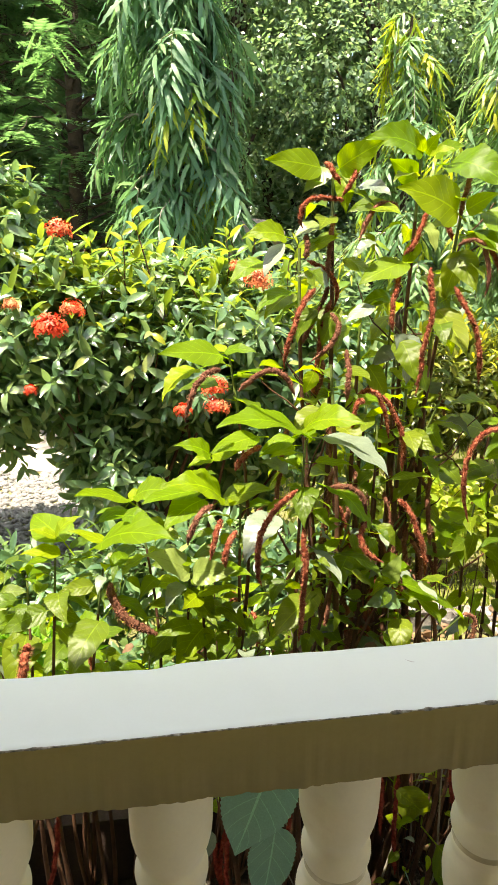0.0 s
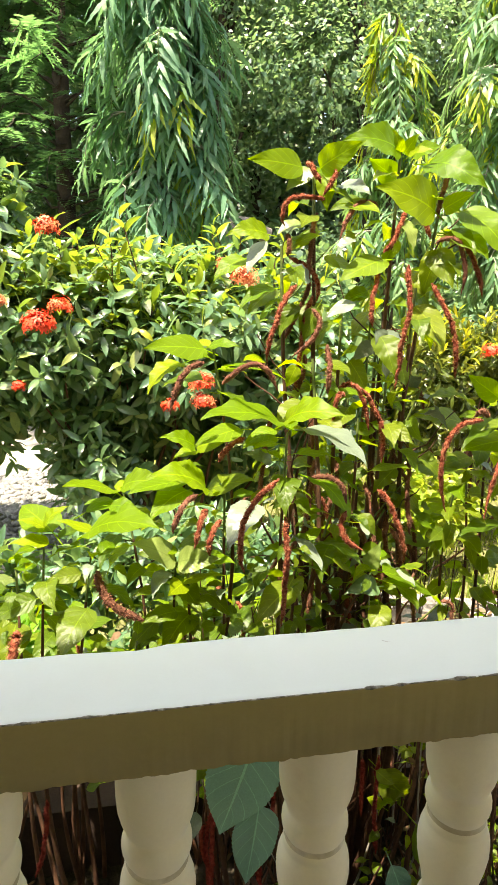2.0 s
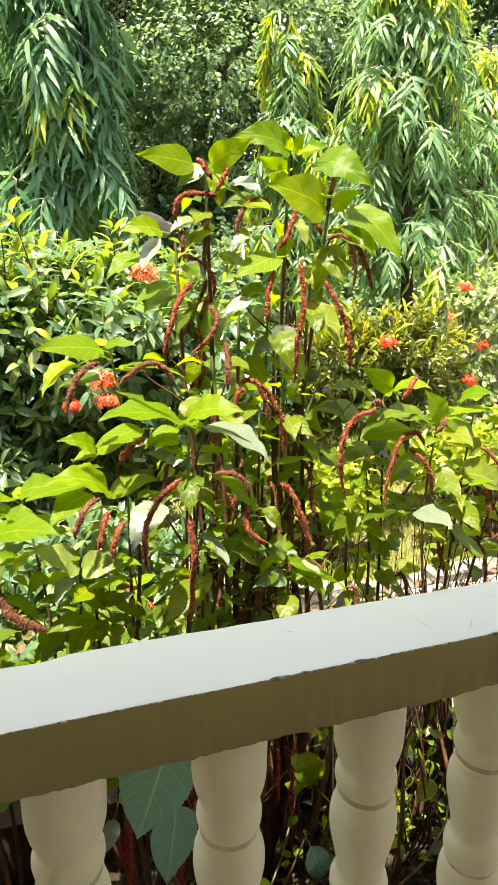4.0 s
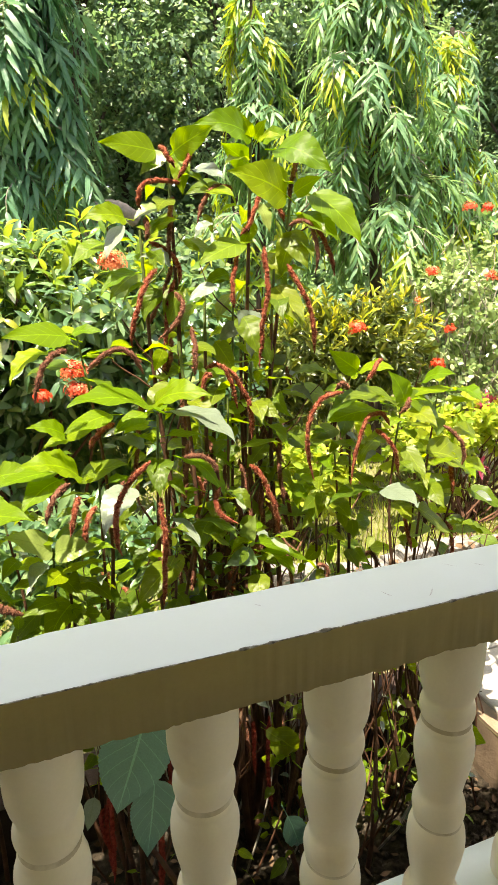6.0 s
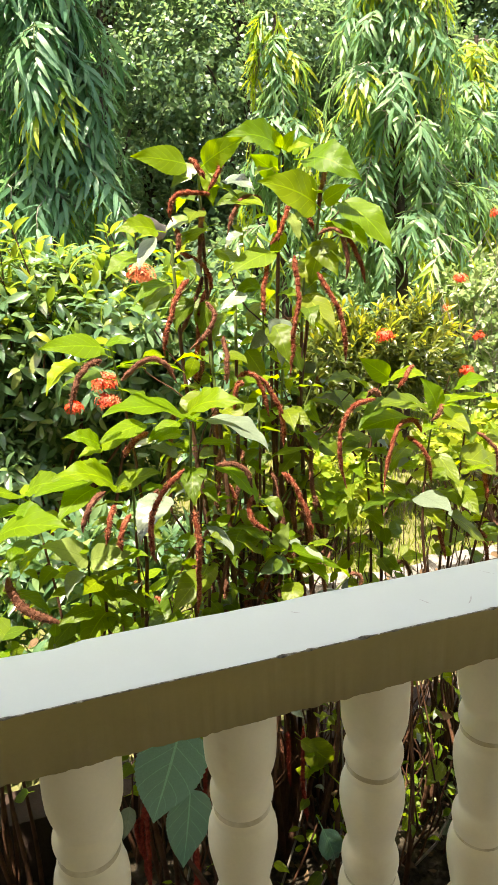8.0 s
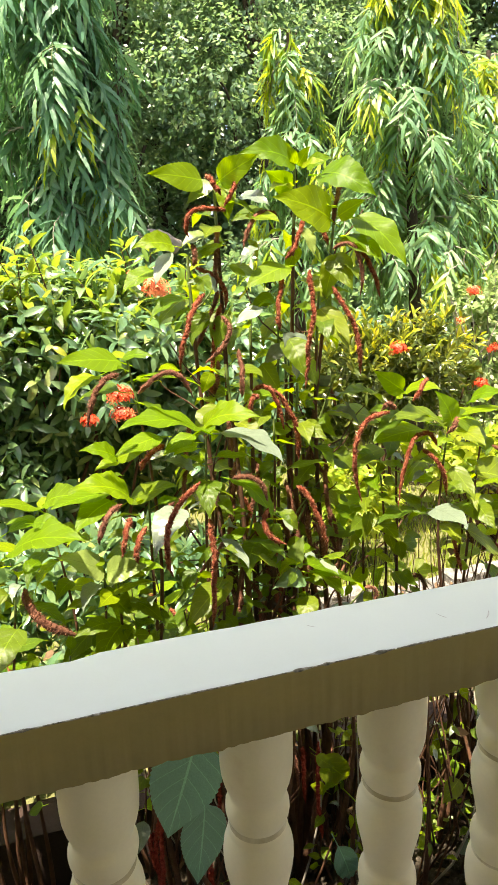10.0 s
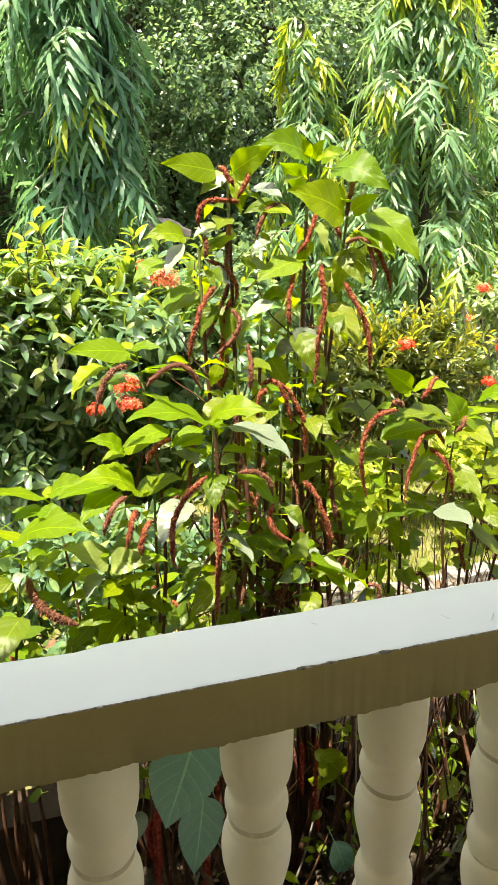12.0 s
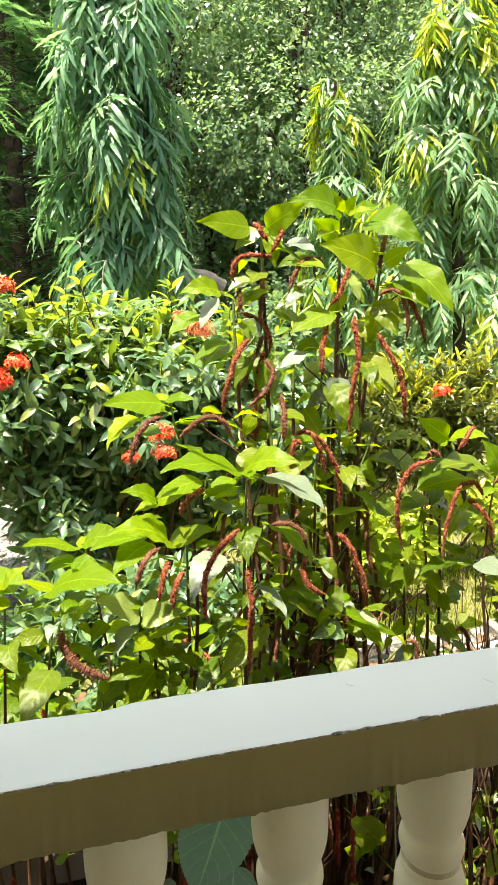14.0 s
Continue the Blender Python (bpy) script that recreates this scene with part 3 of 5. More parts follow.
def leaf_part(plant, a, b, mat, k, roll=0.0, lift=(0, -0.3, 1), small=False):
    """One broad leaf from its base a to its tip b."""
    a, b = Vector(a), Vector(b)
    x = (b - a).normalized()
    y = Vector(lift).cross(x).normalized()
    z = x.cross(y)
    n = (b - a).length
    m = Matrix(((x.x, y.x, z.x), (x.y, y.y, z.y), (x.z, y.z, z.z))).to_4x4() @ Matrix.Rotation(roll, 4, "X")
    ob = new("leaf", BROAD_MESHES[mat.name][8 + k % 6 if small else k % 8])
    ob.parent, ob.matrix_parent_inverse = plant, plant.matrix_world.inverted()
    ob.matrix_basis = Matrix.Translation(a) @ m @ Matrix.Diagonal((n, n, n, 1))
    return ob


def catkin_part(plant, row, rng, mat=None, thick=0.0056, fuzz=FUZZ):
    a, m, b = (np.asarray(row[i:i + 3], float) for i in (0, 3, 6))
    m = m + rng.normal(0, 0.004, 3)
    n = int(np.clip(np.linalg.norm(b - a) * 560, 40, 150))
    pts = bezier(a, m, b, n) + np.cumsum(rng.normal(0, 0.0005, (n, 3)), axis=0)
    u = np.linspace(0, 1, n)
    r = thick * np.clip(np.minimum(u * 9 + 0.3, (1 - u) * 5 + 0.2), 0, 1) * (0.80 + 0.10 * rng.random(n))
    V, F = tube_data(pts, r, 7, 0.22, rng)
    k = n * 22
    i = rng.integers(0, n, k)
    T = np.gradient(pts, axis=0)
    d = np.cross(T[i], rng.normal(0, 1, (k, 3)))
    d = d / (np.linalg.norm(d, axis=1, keepdims=True) + 1e-9)
    w = np.cross(d, rng.normal(0, 1, (k, 3)))
    w = w / (np.linalg.norm(w, axis=1, keepdims=True) + 1e-9) * 0.00024
    base, out = pts[i] + d * r[i, None] * 0.7, pts[i] + d * (r[i, None] * (1.1 + 0.85 * rng.random((k, 1)))) + T[i] * rng.normal(0, 0.6, (k, 1))
    hair = np.stack([base + w, base - w, out - w * 0.4, out + w * 0.4], 1).reshape(-1, 3)
    hair_faces = np.arange(4 * k).reshape(-1, 4) + len(V)
    me = raw_mesh("catkin", np.concatenate([V, hair]), np.concatenate([F, hair_faces]), None, [mat or (CATKIN if rng.random() < 0.65 else OLD_CATKIN), fuzz], np.concatenate([np.zeros(len(F)), np.arange(k) % 2]))
    return under("catkin", me, plant)


# leaf bases and tips, catkins (start, middle, end) and flower heads
LEFT = (
    (-0.056, 0.600, 0.981, -0.146, 0.505, 1.030),
    (-0.050, 0.600, 0.979, -0.009, 0.655, 0.989),
    (-0.039, 0.600, 0.990, 0.048, 0.538, 1.014),
    (-0.111, 0.550, 0.957, -0.022, 0.550, 0.980),
    (-0.185, 0.500, 0.946, -0.232, 0.500, 0.965),
    (-0.185, 0.500, 0.946, -0.142, 0.500, 0.989),
    (-0.171, 0.500, 0.938, -0.241, 0.595, 0.963),
    (-0.100, 0.480, 0.943, 0.019, 0.385, 0.991),
    (-0.091, 0.480, 0.938, -0.159, 0.480, 0.969),
    (-0.178, 0.500, 0.913, -0.250, 0.500, 0.922),
    (-0.026, 0.500, 0.900, -0.075, 0.500, 0.838),
)
UNDER = (
    (0.181, 0.280, 0.604, 0.120, 0.280, 0.417),
    (0.198, 0.300, 0.448, 0.175, 0.300, 0.271),
    (0.530, 0.400, 0.140, 0.566, 0.400, 0.035),
    (0.298, 0.400, 0.483, 0.377, 0.400, 0.414),
    (0.581, 0.400, 0.240, 0.686, 0.400, 0.101),
    (0.531, 0.500, 0.304, 0.614, 0.500, 0.215),
)
CROWN = (
    (0.647, 0.660, 1.480, 0.616, 0.660, 1.384),
    (0.383, 0.700, 1.512, 0.313, 0.700, 1.471),
    (0.332, 0.660, 1.358, 0.292, 0.660, 1.300),
    (0.438, 0.680, 1.513, 0.463, 0.680, 1.475),
    (0.371, 0.640, 1.354, 0.344, 0.640, 1.285),
    (0.497, 0.620, 1.311, 0.536, 0.620, 1.200),
    (0.563, 0.620, 1.341, 0.565, 0.620, 1.292),
    (0.575, 0.720, 1.504, 0.541, 0.720, 1.444),
    (0.497, 0.680, 1.390, 0.436, 0.680, 1.365),
    (0.456, 0.660, 1.242, 0.507, 0.660, 1.169),
    (0.598, 0.680, 1.409, 0.645, 0.680, 1.339),
    (0.511, 0.660, 1.279, 0.463, 0.660, 1.242),
    (0.572, 0.660, 1.243, 0.598, 0.660, 1.180),
    (0.326, 0.620, 1.235, 0.305, 0.620, 1.189),
)
CATKINS_TOP = (
    (0.407, 0.700, 1.574, 0.324, 0.670, 1.569, 0.302, 0.670, 1.518),
    (0.379, 0.700, 1.550, 0.358, 0.670, 1.472, 0.359, 0.670, 1.407),
    (0.515, 0.700, 1.569, 0.456, 0.670, 1.574, 0.423, 0.670, 1.497),
    (0.354, 0.700, 1.647, 0.358, 0.670, 1.627, 0.374, 0.670, 1.603),
    (0.425, 0.700, 1.649, 0.403, 0.670, 1.615, 0.383, 0.670, 1.587),
    (0.687, 0.700, 1.651, 0.644, 0.670, 1.603, 0.642, 0.670, 1.545),
    (0.607, 0.700, 1.560, 0.608, 0.670, 1.530, 0.629, 0.670, 1.503),
    (0.581, 0.700, 1.564, 0.560, 0.670, 1.512, 0.531, 0.670, 1.472),
    (0.316, 0.700, 1.504, 0.314, 0.670, 1.484, 0.311, 0.670, 1.455),
    (0.323, 0.700, 1.457, 0.366, 0.670, 1.425, 0.376, 0.670, 1.374),
)
CATKINS_MID = (
    (0.540, 0.577, 1.443, 0.531, 0.548, 1.347, 0.513, 0.548, 1.201),
    (0.621, 0.630, 1.490, 0.666, 0.600, 1.487, 0.676, 0.600, 1.399),
    (0.670, 0.630, 1.509, 0.700, 0.600, 1.462, 0.730, 0.600, 1.384),
    (0.594, 0.577, 1.409, 0.629, 0.548, 1.318, 0.640, 0.548, 1.216),
    (0.308, 0.577, 1.400, 0.262, 0.548, 1.336, 0.244, 0.548, 1.248),
    (0.378, 0.577, 1.283, 0.372, 0.548, 1.238, 0.372, 0.548, 1.185),
    (0.406, 0.577, 1.194, 0.444, 0.548, 1.184, 0.469, 0.548, 1.102),
    (0.357, 0.630, 1.353, 0.366, 0.600, 1.318, 0.307, 0.600, 1.262),
    (0.503, 0.630, 1.432, 0.479, 0.600, 1.372, 0.482, 0.600, 1.324),
    (0.447, 0.550, 1.196, 0.492, 0.550, 1.119, 0.506, 0.550, 1.035),
    (0.409, 0.550, 1.182, 0.392, 0.540, 1.186, 0.391, 0.545, 1.122),
)
CATKINS_FRONT = (
    (0.116, 0.500, 1.254, 0.071, 0.470, 1.240, 0.043, 0.470, 1.163),
    (0.150, 0.500, 1.214, 0.190, 0.470, 1.255, 0.240, 0.470, 1.208),
    (0.194, 0.500, 1.110, 0.159, 0.470, 1.103, 0.145, 0.470, 1.073),
    (0.231, 0.362, 1.068, 0.169, 0.335, 1.008, 0.165, 0.335, 0.909),
    (0.259, 0.417, 0.977, 0.249, 0.389, 0.884, 0.247, 0.389, 0.770),
    (0.097, 0.440, 1.019, 0.062, 0.412, 1.005, 0.051, 0.412, 0.955),
    (0.114, 0.440, 0.989, 0.098, 0.412, 0.966, 0.090, 0.412, 0.926),
    (0.140, 0.440, 0.968, 0.125, 0.412, 0.950, 0.118, 0.412, 0.914),
    (0.315, 0.440, 1.044, 0.356, 0.412, 1.055, 0.380, 0.412, 1.003),
    (0.389, 0.440, 0.972, 0.387, 0.412, 0.933, 0.418, 0.412, 0.901),
)
CATKINS_SIDE = (
    (0.485, 0.523, 0.987, 0.525, 0.494, 0.934, 0.553, 0.494, 0.840),
    (0.907, 0.600, 1.011, 0.811, 0.570, 1.046, 0.767, 0.570, 0.885),
    (0.861, 0.600, 1.190, 0.823, 0.570, 1.162, 0.797, 0.570, 1.135),
    (0.713, 0.523, 1.129, 0.627, 0.494, 1.095, 0.637, 0.494, 0.943),
    (0.970, 0.600, 0.811, 0.954, 0.570, 0.758, 0.959, 0.570, 0.678),
    (1.093, 0.600, 0.896, 1.086, 0.570, 0.855, 1.087, 0.570, 0.804),
    (0.946, 0.600, 1.088, 0.917, 0.570, 1.077, 0.906, 0.570, 1.054),
    (0.772, 0.600, 1.122, 0.731, 0.570, 1.143, 0.721, 0.570, 1.124),
    (1.060, 0.600, 1.005, 1.092, 0.570, 0.962, 1.114, 0.570, 0.897),
    (0.853, 0.600, 1.014, 0.884, 0.570, 0.973, 0.911, 0.570, 0.896),
)
CATKINS_LOW = (
    (-0.087, 0.450, 0.876, -0.062, 0.420, 0.816, -0.003, 0.420, 0.781),
    (-0.237, 0.450, 0.764, -0.244, 0.420, 0.736, -0.253, 0.420, 0.684),
    (0.128, 0.450, 0.300, 0.118, 0.420, 0.237, 0.124, 0.420, 0.113),
    (0.229, 0.450, 0.185, 0.236, 0.420, 0.098, 0.208, 0.420, -0.034),
    (0.270, 0.450, 0.355, 0.260, 0.420, 0.323, 0.271, 0.420, 0.250),
    (0.502, 0.450, 0.392, 0.497, 0.420, 0.300, 0.516, 0.420, 0.155),
    (0.113, 0.450, 0.271, 0.103, 0.420, 0.256, 0.113, 0.420, 0.190),
    (-0.204, 0.450, 0.384, -0.203, 0.420, 0.326, -0.228, 0.420, 0.233),
)
CATKINS_DEEP = (
    (0.125, 0.420, 0.351, 0.115, 0.390, 0.267, 0.113, 0.390, 0.136),
    (0.249, 0.420, 0.413, 0.252, 0.390, 0.365, 0.255, 0.390, 0.284),
    (0.227, 0.420, 0.197, 0.216, 0.390, 0.170, 0.219, 0.390, 0.042),
    (0.497, 0.420, 0.468, 0.490, 0.390, 0.367, 0.495, 0.390, 0.187),
    (0.452, 0.420, 0.414, 0.439, 0.390, 0.382, 0.442, 0.390, 0.298),
    (0.542, 0.420, 0.471, 0.527, 0.390, 0.445, 0.531, 0.390, 0.400),
    (0.612, 0.420, 0.454, 0.590, 0.390, 0.413, 0.603, 0.390, 0.334),
    (0.571, 0.420, 0.366, 0.550, 0.390, 0.319, 0.562, 0.390, 0.236),
)
TOP = (
    (0.349, 0.720, 1.642, 0.226, 0.674, 1.646, 0.33, -0.86, 0.39, "Y"),
    (0.390, 0.720, 1.643, 0.445, 0.620, 1.679, -0.81, -0.53, -0.24, "Y"),
    (0.564, 0.720, 1.688, 0.424, 0.682, 1.694, 0.26, -0.92, 0.30, "Y"),
    (0.578, 0.720, 1.683, 0.585, 0.676, 1.713, -0.74, -0.46, -0.50, "Y"),
    (0.600, 0.720, 1.682, 0.630, 0.656, 1.687, -0.85, -0.37, 0.38, "Y"),
    (0.626, 0.700, 1.661, 0.698, 0.580, 1.606, -0.47, -0.58, 0.66, "Y"),
    (0.570, 0.740, 1.634, 0.497, 0.714, 1.666, 0.24, -0.95, -0.22, "Y"),
    (0.624, 0.650, 1.558, 0.483, 0.610, 1.600, 0.34, -0.90, 0.27, "Y"),
    (0.660, 0.680, 1.568, 0.685, 0.602, 1.593, -0.92, -0.35, -0.19, "Y"),
    (0.693, 0.660, 1.563, 0.762, 0.540, 1.458, -0.18, -0.70, 0.69, "Y"),
)
TOP_MORE = (
    (0.399, 0.720, 1.631, 0.398, 0.688, 1.553, -0.06, -0.92, 0.38, "Y"),
    (0.368, 0.720, 1.640, 0.310, 0.698, 1.595, -0.16, -0.79, 0.59, "P"),
    (0.639, 0.670, 1.480, 0.656, 0.600, 1.402, -0.42, -0.72, 0.55, "M"),
    (0.666, 0.680, 1.519, 0.711, 0.562, 1.466, 0.12, -0.37, 0.92, "Y"),
    (0.448, 0.700, 1.574, 0.498, 0.632, 1.549, -0.29, -0.51, 0.81, "Y"),
    (0.437, 0.720, 1.612, 0.484, 0.660, 1.591, -0.33, -0.53, 0.78, "U"),
    (0.503, 0.760, 1.589, 0.419, 0.736, 1.563, -0.05, -0.65, 0.76, "M"),
    (0.568, 0.720, 1.681, 0.538, 0.692, 1.720, 0.34, -0.87, -0.36, "Y"),
)
UPPER = (
    (0.269, 0.680, 1.502, 0.176, 0.646, 1.495, 0.26, -0.82, 0.51, "Y"),
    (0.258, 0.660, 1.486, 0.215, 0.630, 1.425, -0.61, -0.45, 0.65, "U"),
    (0.223, 0.680, 1.452, 0.151, 0.646, 1.407, -0.20, -0.60, 0.78, "Y"),
    (0.357, 0.660, 1.413, 0.291, 0.638, 1.428, 0.37, -0.77, 0.52, "U"),
    (0.522, 0.660, 1.457, 0.413, 0.626, 1.414, -0.24, -0.38, 0.90, "Y"),
    (0.349, 0.700, 1.527, 0.288, 0.680, 1.506, -0.11, -0.54, 0.83, "P"),
    (0.327, 0.700, 1.483, 0.373, 0.644, 1.502, -0.76, -0.47, 0.45, "Y"),
    (0.576, 0.700, 1.543, 0.591, 0.658, 1.480, 0.22, -0.79, 0.58, "P"),
    (0.451, 0.660, 1.496, 0.408, 0.644, 1.462, -0.31, -0.64, 0.70, "U"),
    (0.603, 0.660, 1.361, 0.630, 0.556, 1.281, -0.10, -0.62, 0.78, "O"),
)
UPPER_MORE = (
    (0.295, 0.700, 1.391, 0.226, 0.664, 1.340, -0.26, -0.59, 0.77, "M"),
    (0.508, 0.620, 1.297, 0.517, 0.550, 1.225, -0.10, -0.72, 0.69, "O"),
    (0.385, 0.680, 1.364, 0.336, 0.648, 1.306, -0.40, -0.62, 0.68, "O"),
    (0.333, 0.680, 1.360, 0.290, 0.646, 1.296, -0.55, -0.53, 0.65, "M"),
    (0.451, 0.640, 1.368, 0.384, 0.618, 1.337, -0.20, -0.54, 0.82, "U"),
    (0.500, 0.700, 1.397, 0.445, 0.682, 1.361, -0.36, -0.49, 0.79, "O"),
    (0.595, 0.720, 1.433, 0.622, 0.654, 1.379, -0.03, -0.64, 0.77, "O"),
    (0.421, 0.740, 1.463, 0.463, 0.686, 1.435, -0.15, -0.54, 0.82, "M"),
    (0.520, 0.720, 1.345, 0.471, 0.690, 1.283, -0.64, -0.37, 0.68, "O"),
    (0.428, 0.700, 1.324, 0.382, 0.670, 1.264, -0.66, -0.34, 0.67, "M"),
)
FRONT = (
    (0.130, 0.600, 1.270, 0.009, 0.536, 1.282, 0.33, -0.48, 0.81, "Y"),
    (0.138, 0.600, 1.276, 0.192, 0.558, 1.284, -0.39, -0.34, 0.86, "Y"),
    (0.083, 0.600, 1.242, 0.011, 0.544, 1.193, -0.24, -0.44, 0.86, "Y"),
    (0.177, 0.620, 1.234, 0.280, 0.522, 1.234, -0.06, -0.06, 1.00, "Y"),
    (0.264, 0.500, 1.139, 0.104, 0.436, 1.169, 0.25, -0.17, 0.95, "Y"),
    (0.276, 0.500, 1.140, 0.359, 0.408, 1.176, -0.51, -0.13, 0.85, "Y"),
    (0.277, 0.500, 1.143, 0.308, 0.468, 1.181, -0.84, -0.47, 0.29, "Y"),
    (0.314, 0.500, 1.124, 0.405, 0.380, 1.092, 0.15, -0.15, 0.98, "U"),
    (0.196, 0.550, 1.117, 0.099, 0.502, 1.101, -0.04, -0.25, 0.97, "Y"),
    (0.269, 0.550, 1.098, 0.196, 0.520, 1.090, 0.10, -0.48, 0.87, "Y"),
)
FRONT_MORE = (
    (0.103, 0.550, 1.084, 0.034, 0.520, 1.112, 0.51, -0.64, 0.58, "Y"),
    (0.108, 0.550, 1.081, 0.167, 0.510, 1.108, -0.62, -0.52, 0.59, "Y"),
    (0.108, 0.560, 1.071, 0.059, 0.536, 1.064, 0.00, -0.29, 0.96, "Y"),
    (0.120, 0.500, 1.011, 0.010, 0.450, 1.060, 0.52, -0.39, 0.76, "Y"),
    (0.125, 0.520, 1.002, 0.210, 0.460, 1.040, -0.52, -0.21, 0.83, "M"),
    (0.085, 0.500, 1.009, 0.007, 0.438, 0.980, -0.16, -0.24, 0.96, "Y"),
    (0.079, 0.520, 1.019, -0.028, 0.458, 1.025, 0.06, -0.01, 1.00, "Y"),
    (0.263, 0.560, 1.045, 0.203, 0.540, 1.072, 0.48, -0.65, 0.59, "U"),
)
LOW = (
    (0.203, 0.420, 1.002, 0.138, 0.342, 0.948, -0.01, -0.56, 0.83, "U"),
    (0.020, 0.500, 0.947, -0.069, 0.450, 0.965, 0.21, -0.03, 0.98, "Y"),
    (0.055, 0.450, 0.885, -0.024, 0.416, 0.942, 0.64, -0.49, 0.59, "P"),
    (0.062, 0.450, 0.883, 0.133, 0.406, 0.905, -0.55, -0.59, 0.59, "P"),
    (0.068, 0.460, 0.833, 0.147, 0.416, 0.869, -0.33, 0.16, 0.93, "Y"),
    (0.089, 0.470, 0.867, 0.166, 0.420, 0.894, -0.27, 0.10, 0.96, "Y"),
    (0.301, 0.460, 0.912, 0.324, 0.368, 0.883, 0.41, -0.18, 0.89, "U"),
    (0.361, 0.500, 0.884, 0.412, 0.398, 0.885, 0.09, 0.05, 0.99, "M"),
    (0.466, 0.480, 0.819, 0.473, 0.460, 0.895, -0.91, -0.40, -0.02, "P"),
    (0.485, 0.470, 0.825, 0.635, 0.470, 0.752, 0.43, -0.19, 0.88, "Y"),
)
LOW_MORE = (
    (0.511, 0.500, 0.786, 0.531, 0.382, 0.778, 0.34, -0.01, 0.94, "M"),
    (0.469, 0.450, 0.802, 0.393, 0.430, 0.805, 0.21, -0.70, 0.68, "D"),
    (0.307, 0.500, 0.813, 0.245, 0.418, 0.768, -0.49, -0.10, 0.86, "O"),
    (0.349, 0.550, 1.008, 0.399, 0.430, 0.966, 0.37, -0.17, 0.91, "Y"),
    (0.503, 0.600, 1.008, 0.555, 0.518, 1.034, -0.44, 0.00, 0.90, "M"),
    (0.056, 0.440, 0.785, -0.008, 0.404, 0.790, 0.33, -0.47, 0.82, "M"),
    (-0.062, 0.500, 0.984, -0.004, 0.462, 0.976, -0.12, -0.38, 0.92, "Y"),
    (0.266, 0.550, 1.114, 0.196, 0.520, 1.095, -0.10, -0.35, 0.93, "Y"),
)
RIGHT = (
    (0.868, 0.720, 1.145, 0.772, 0.700, 1.203, 0.18, -0.98, -0.05, "Y"),
    (0.889, 0.740, 1.139, 0.916, 0.630, 1.164, -0.59, 0.04, 0.81, "Y"),
    (0.801, 0.720, 1.124, 0.666, 0.692, 1.150, 0.24, -0.31, 0.92, "M"),
    (0.795, 0.740, 1.075, 0.650, 0.710, 1.114, 0.31, -0.41, 0.86, "M"),
    (0.915, 0.620, 1.079, 0.755, 0.592, 1.100, 0.19, -0.43, 0.88, "M"),
    (0.908, 0.660, 1.067, 0.727, 0.626, 1.060, -0.03, -0.05, 1.00, "M"),
    (0.905, 0.680, 1.045, 0.747, 0.650, 1.036, -0.03, -0.12, 0.99, "Y"),
    (0.935, 0.600, 1.075, 0.880, 0.582, 1.159, 0.19, -0.98, -0.08, "Y"),
    (1.006, 0.680, 1.076, 1.173, 0.680, 1.088, -0.07, -0.15, 0.99, "Y"),
    (1.099, 0.740, 1.103, 1.109, 0.634, 1.139, -0.68, 0.18, 0.71, "Y"),
)
RIGHT_MORE = (
    (1.191, 0.720, 1.070, 1.185, 0.600, 1.060, -0.07, -0.08, 0.99, "Y"),
    (0.987, 0.660, 1.075, 1.111, 0.660, 1.011, 0.26, -0.82, 0.50, "M"),
    (1.002, 0.680, 1.035, 1.010, 0.560, 1.018, -0.16, -0.15, 0.98, "O"),
    (1.041, 0.640, 0.924, 1.222, 0.640, 0.828, 0.42, -0.43, 0.80, "M"),
    (0.860, 0.550, 0.876, 0.867, 0.430, 0.873, -0.41, -0.05, 0.91, "U"),
    (0.992, 0.620, 0.854, 0.982, 0.500, 0.839, -0.15, -0.11, 0.98, "M"),
    (0.998, 0.600, 0.783, 1.130, 0.600, 0.683, 0.49, -0.57, 0.65, "M"),
    (0.870, 0.620, 0.841, 0.722, 0.594, 0.850, 0.06, 0.02, 1.00, "M"),
    (0.832, 0.700, 0.942, 0.684, 0.672, 0.957, 0.10, -0.02, 0.99, "M"),
    (0.699, 0.700, 0.966, 0.594, 0.676, 1.029, 0.54, -0.39, 0.75, "M"),
)
RIGHT_LOW = (
    (0.654, 0.660, 0.885, 0.574, 0.644, 0.924, 0.44, -0.61, 0.65, "M"),
    (0.933, 0.720, 0.948, 0.861, 0.690, 0.893, -0.45, -0.40, 0.80, "M"),
    (0.821, 0.740, 0.989, 0.734, 0.720, 0.973, -0.09, -0.36, 0.93, "O"),
    (0.770, 0.680, 0.807, 0.781, 0.578, 0.799, -0.02, -0.08, 1.00, "O"),
    (0.693, 0.660, 0.803, 0.570, 0.634, 0.822, 0.18, -0.12, 0.98, "M"),
    (1.224, 0.720, 0.860, 1.219, 0.600, 0.859, -0.22, 0.00, 0.98, "M"),
    (0.937, 0.640, 0.793, 0.926, 0.526, 0.779, 0.15, -0.13, 0.98, "O"),
    (1.131, 0.700, 0.793, 1.128, 0.580, 0.813, -0.24, 0.17, 0.96, "M"),
    (0.871, 0.720, 0.860, 0.871, 0.622, 0.841, 0.09, -0.19, 0.98, "O"),
    (1.299, 0.740, 0.915, 1.183, 0.726, 0.949, 0.29, -0.56, 0.78, "O"),
)
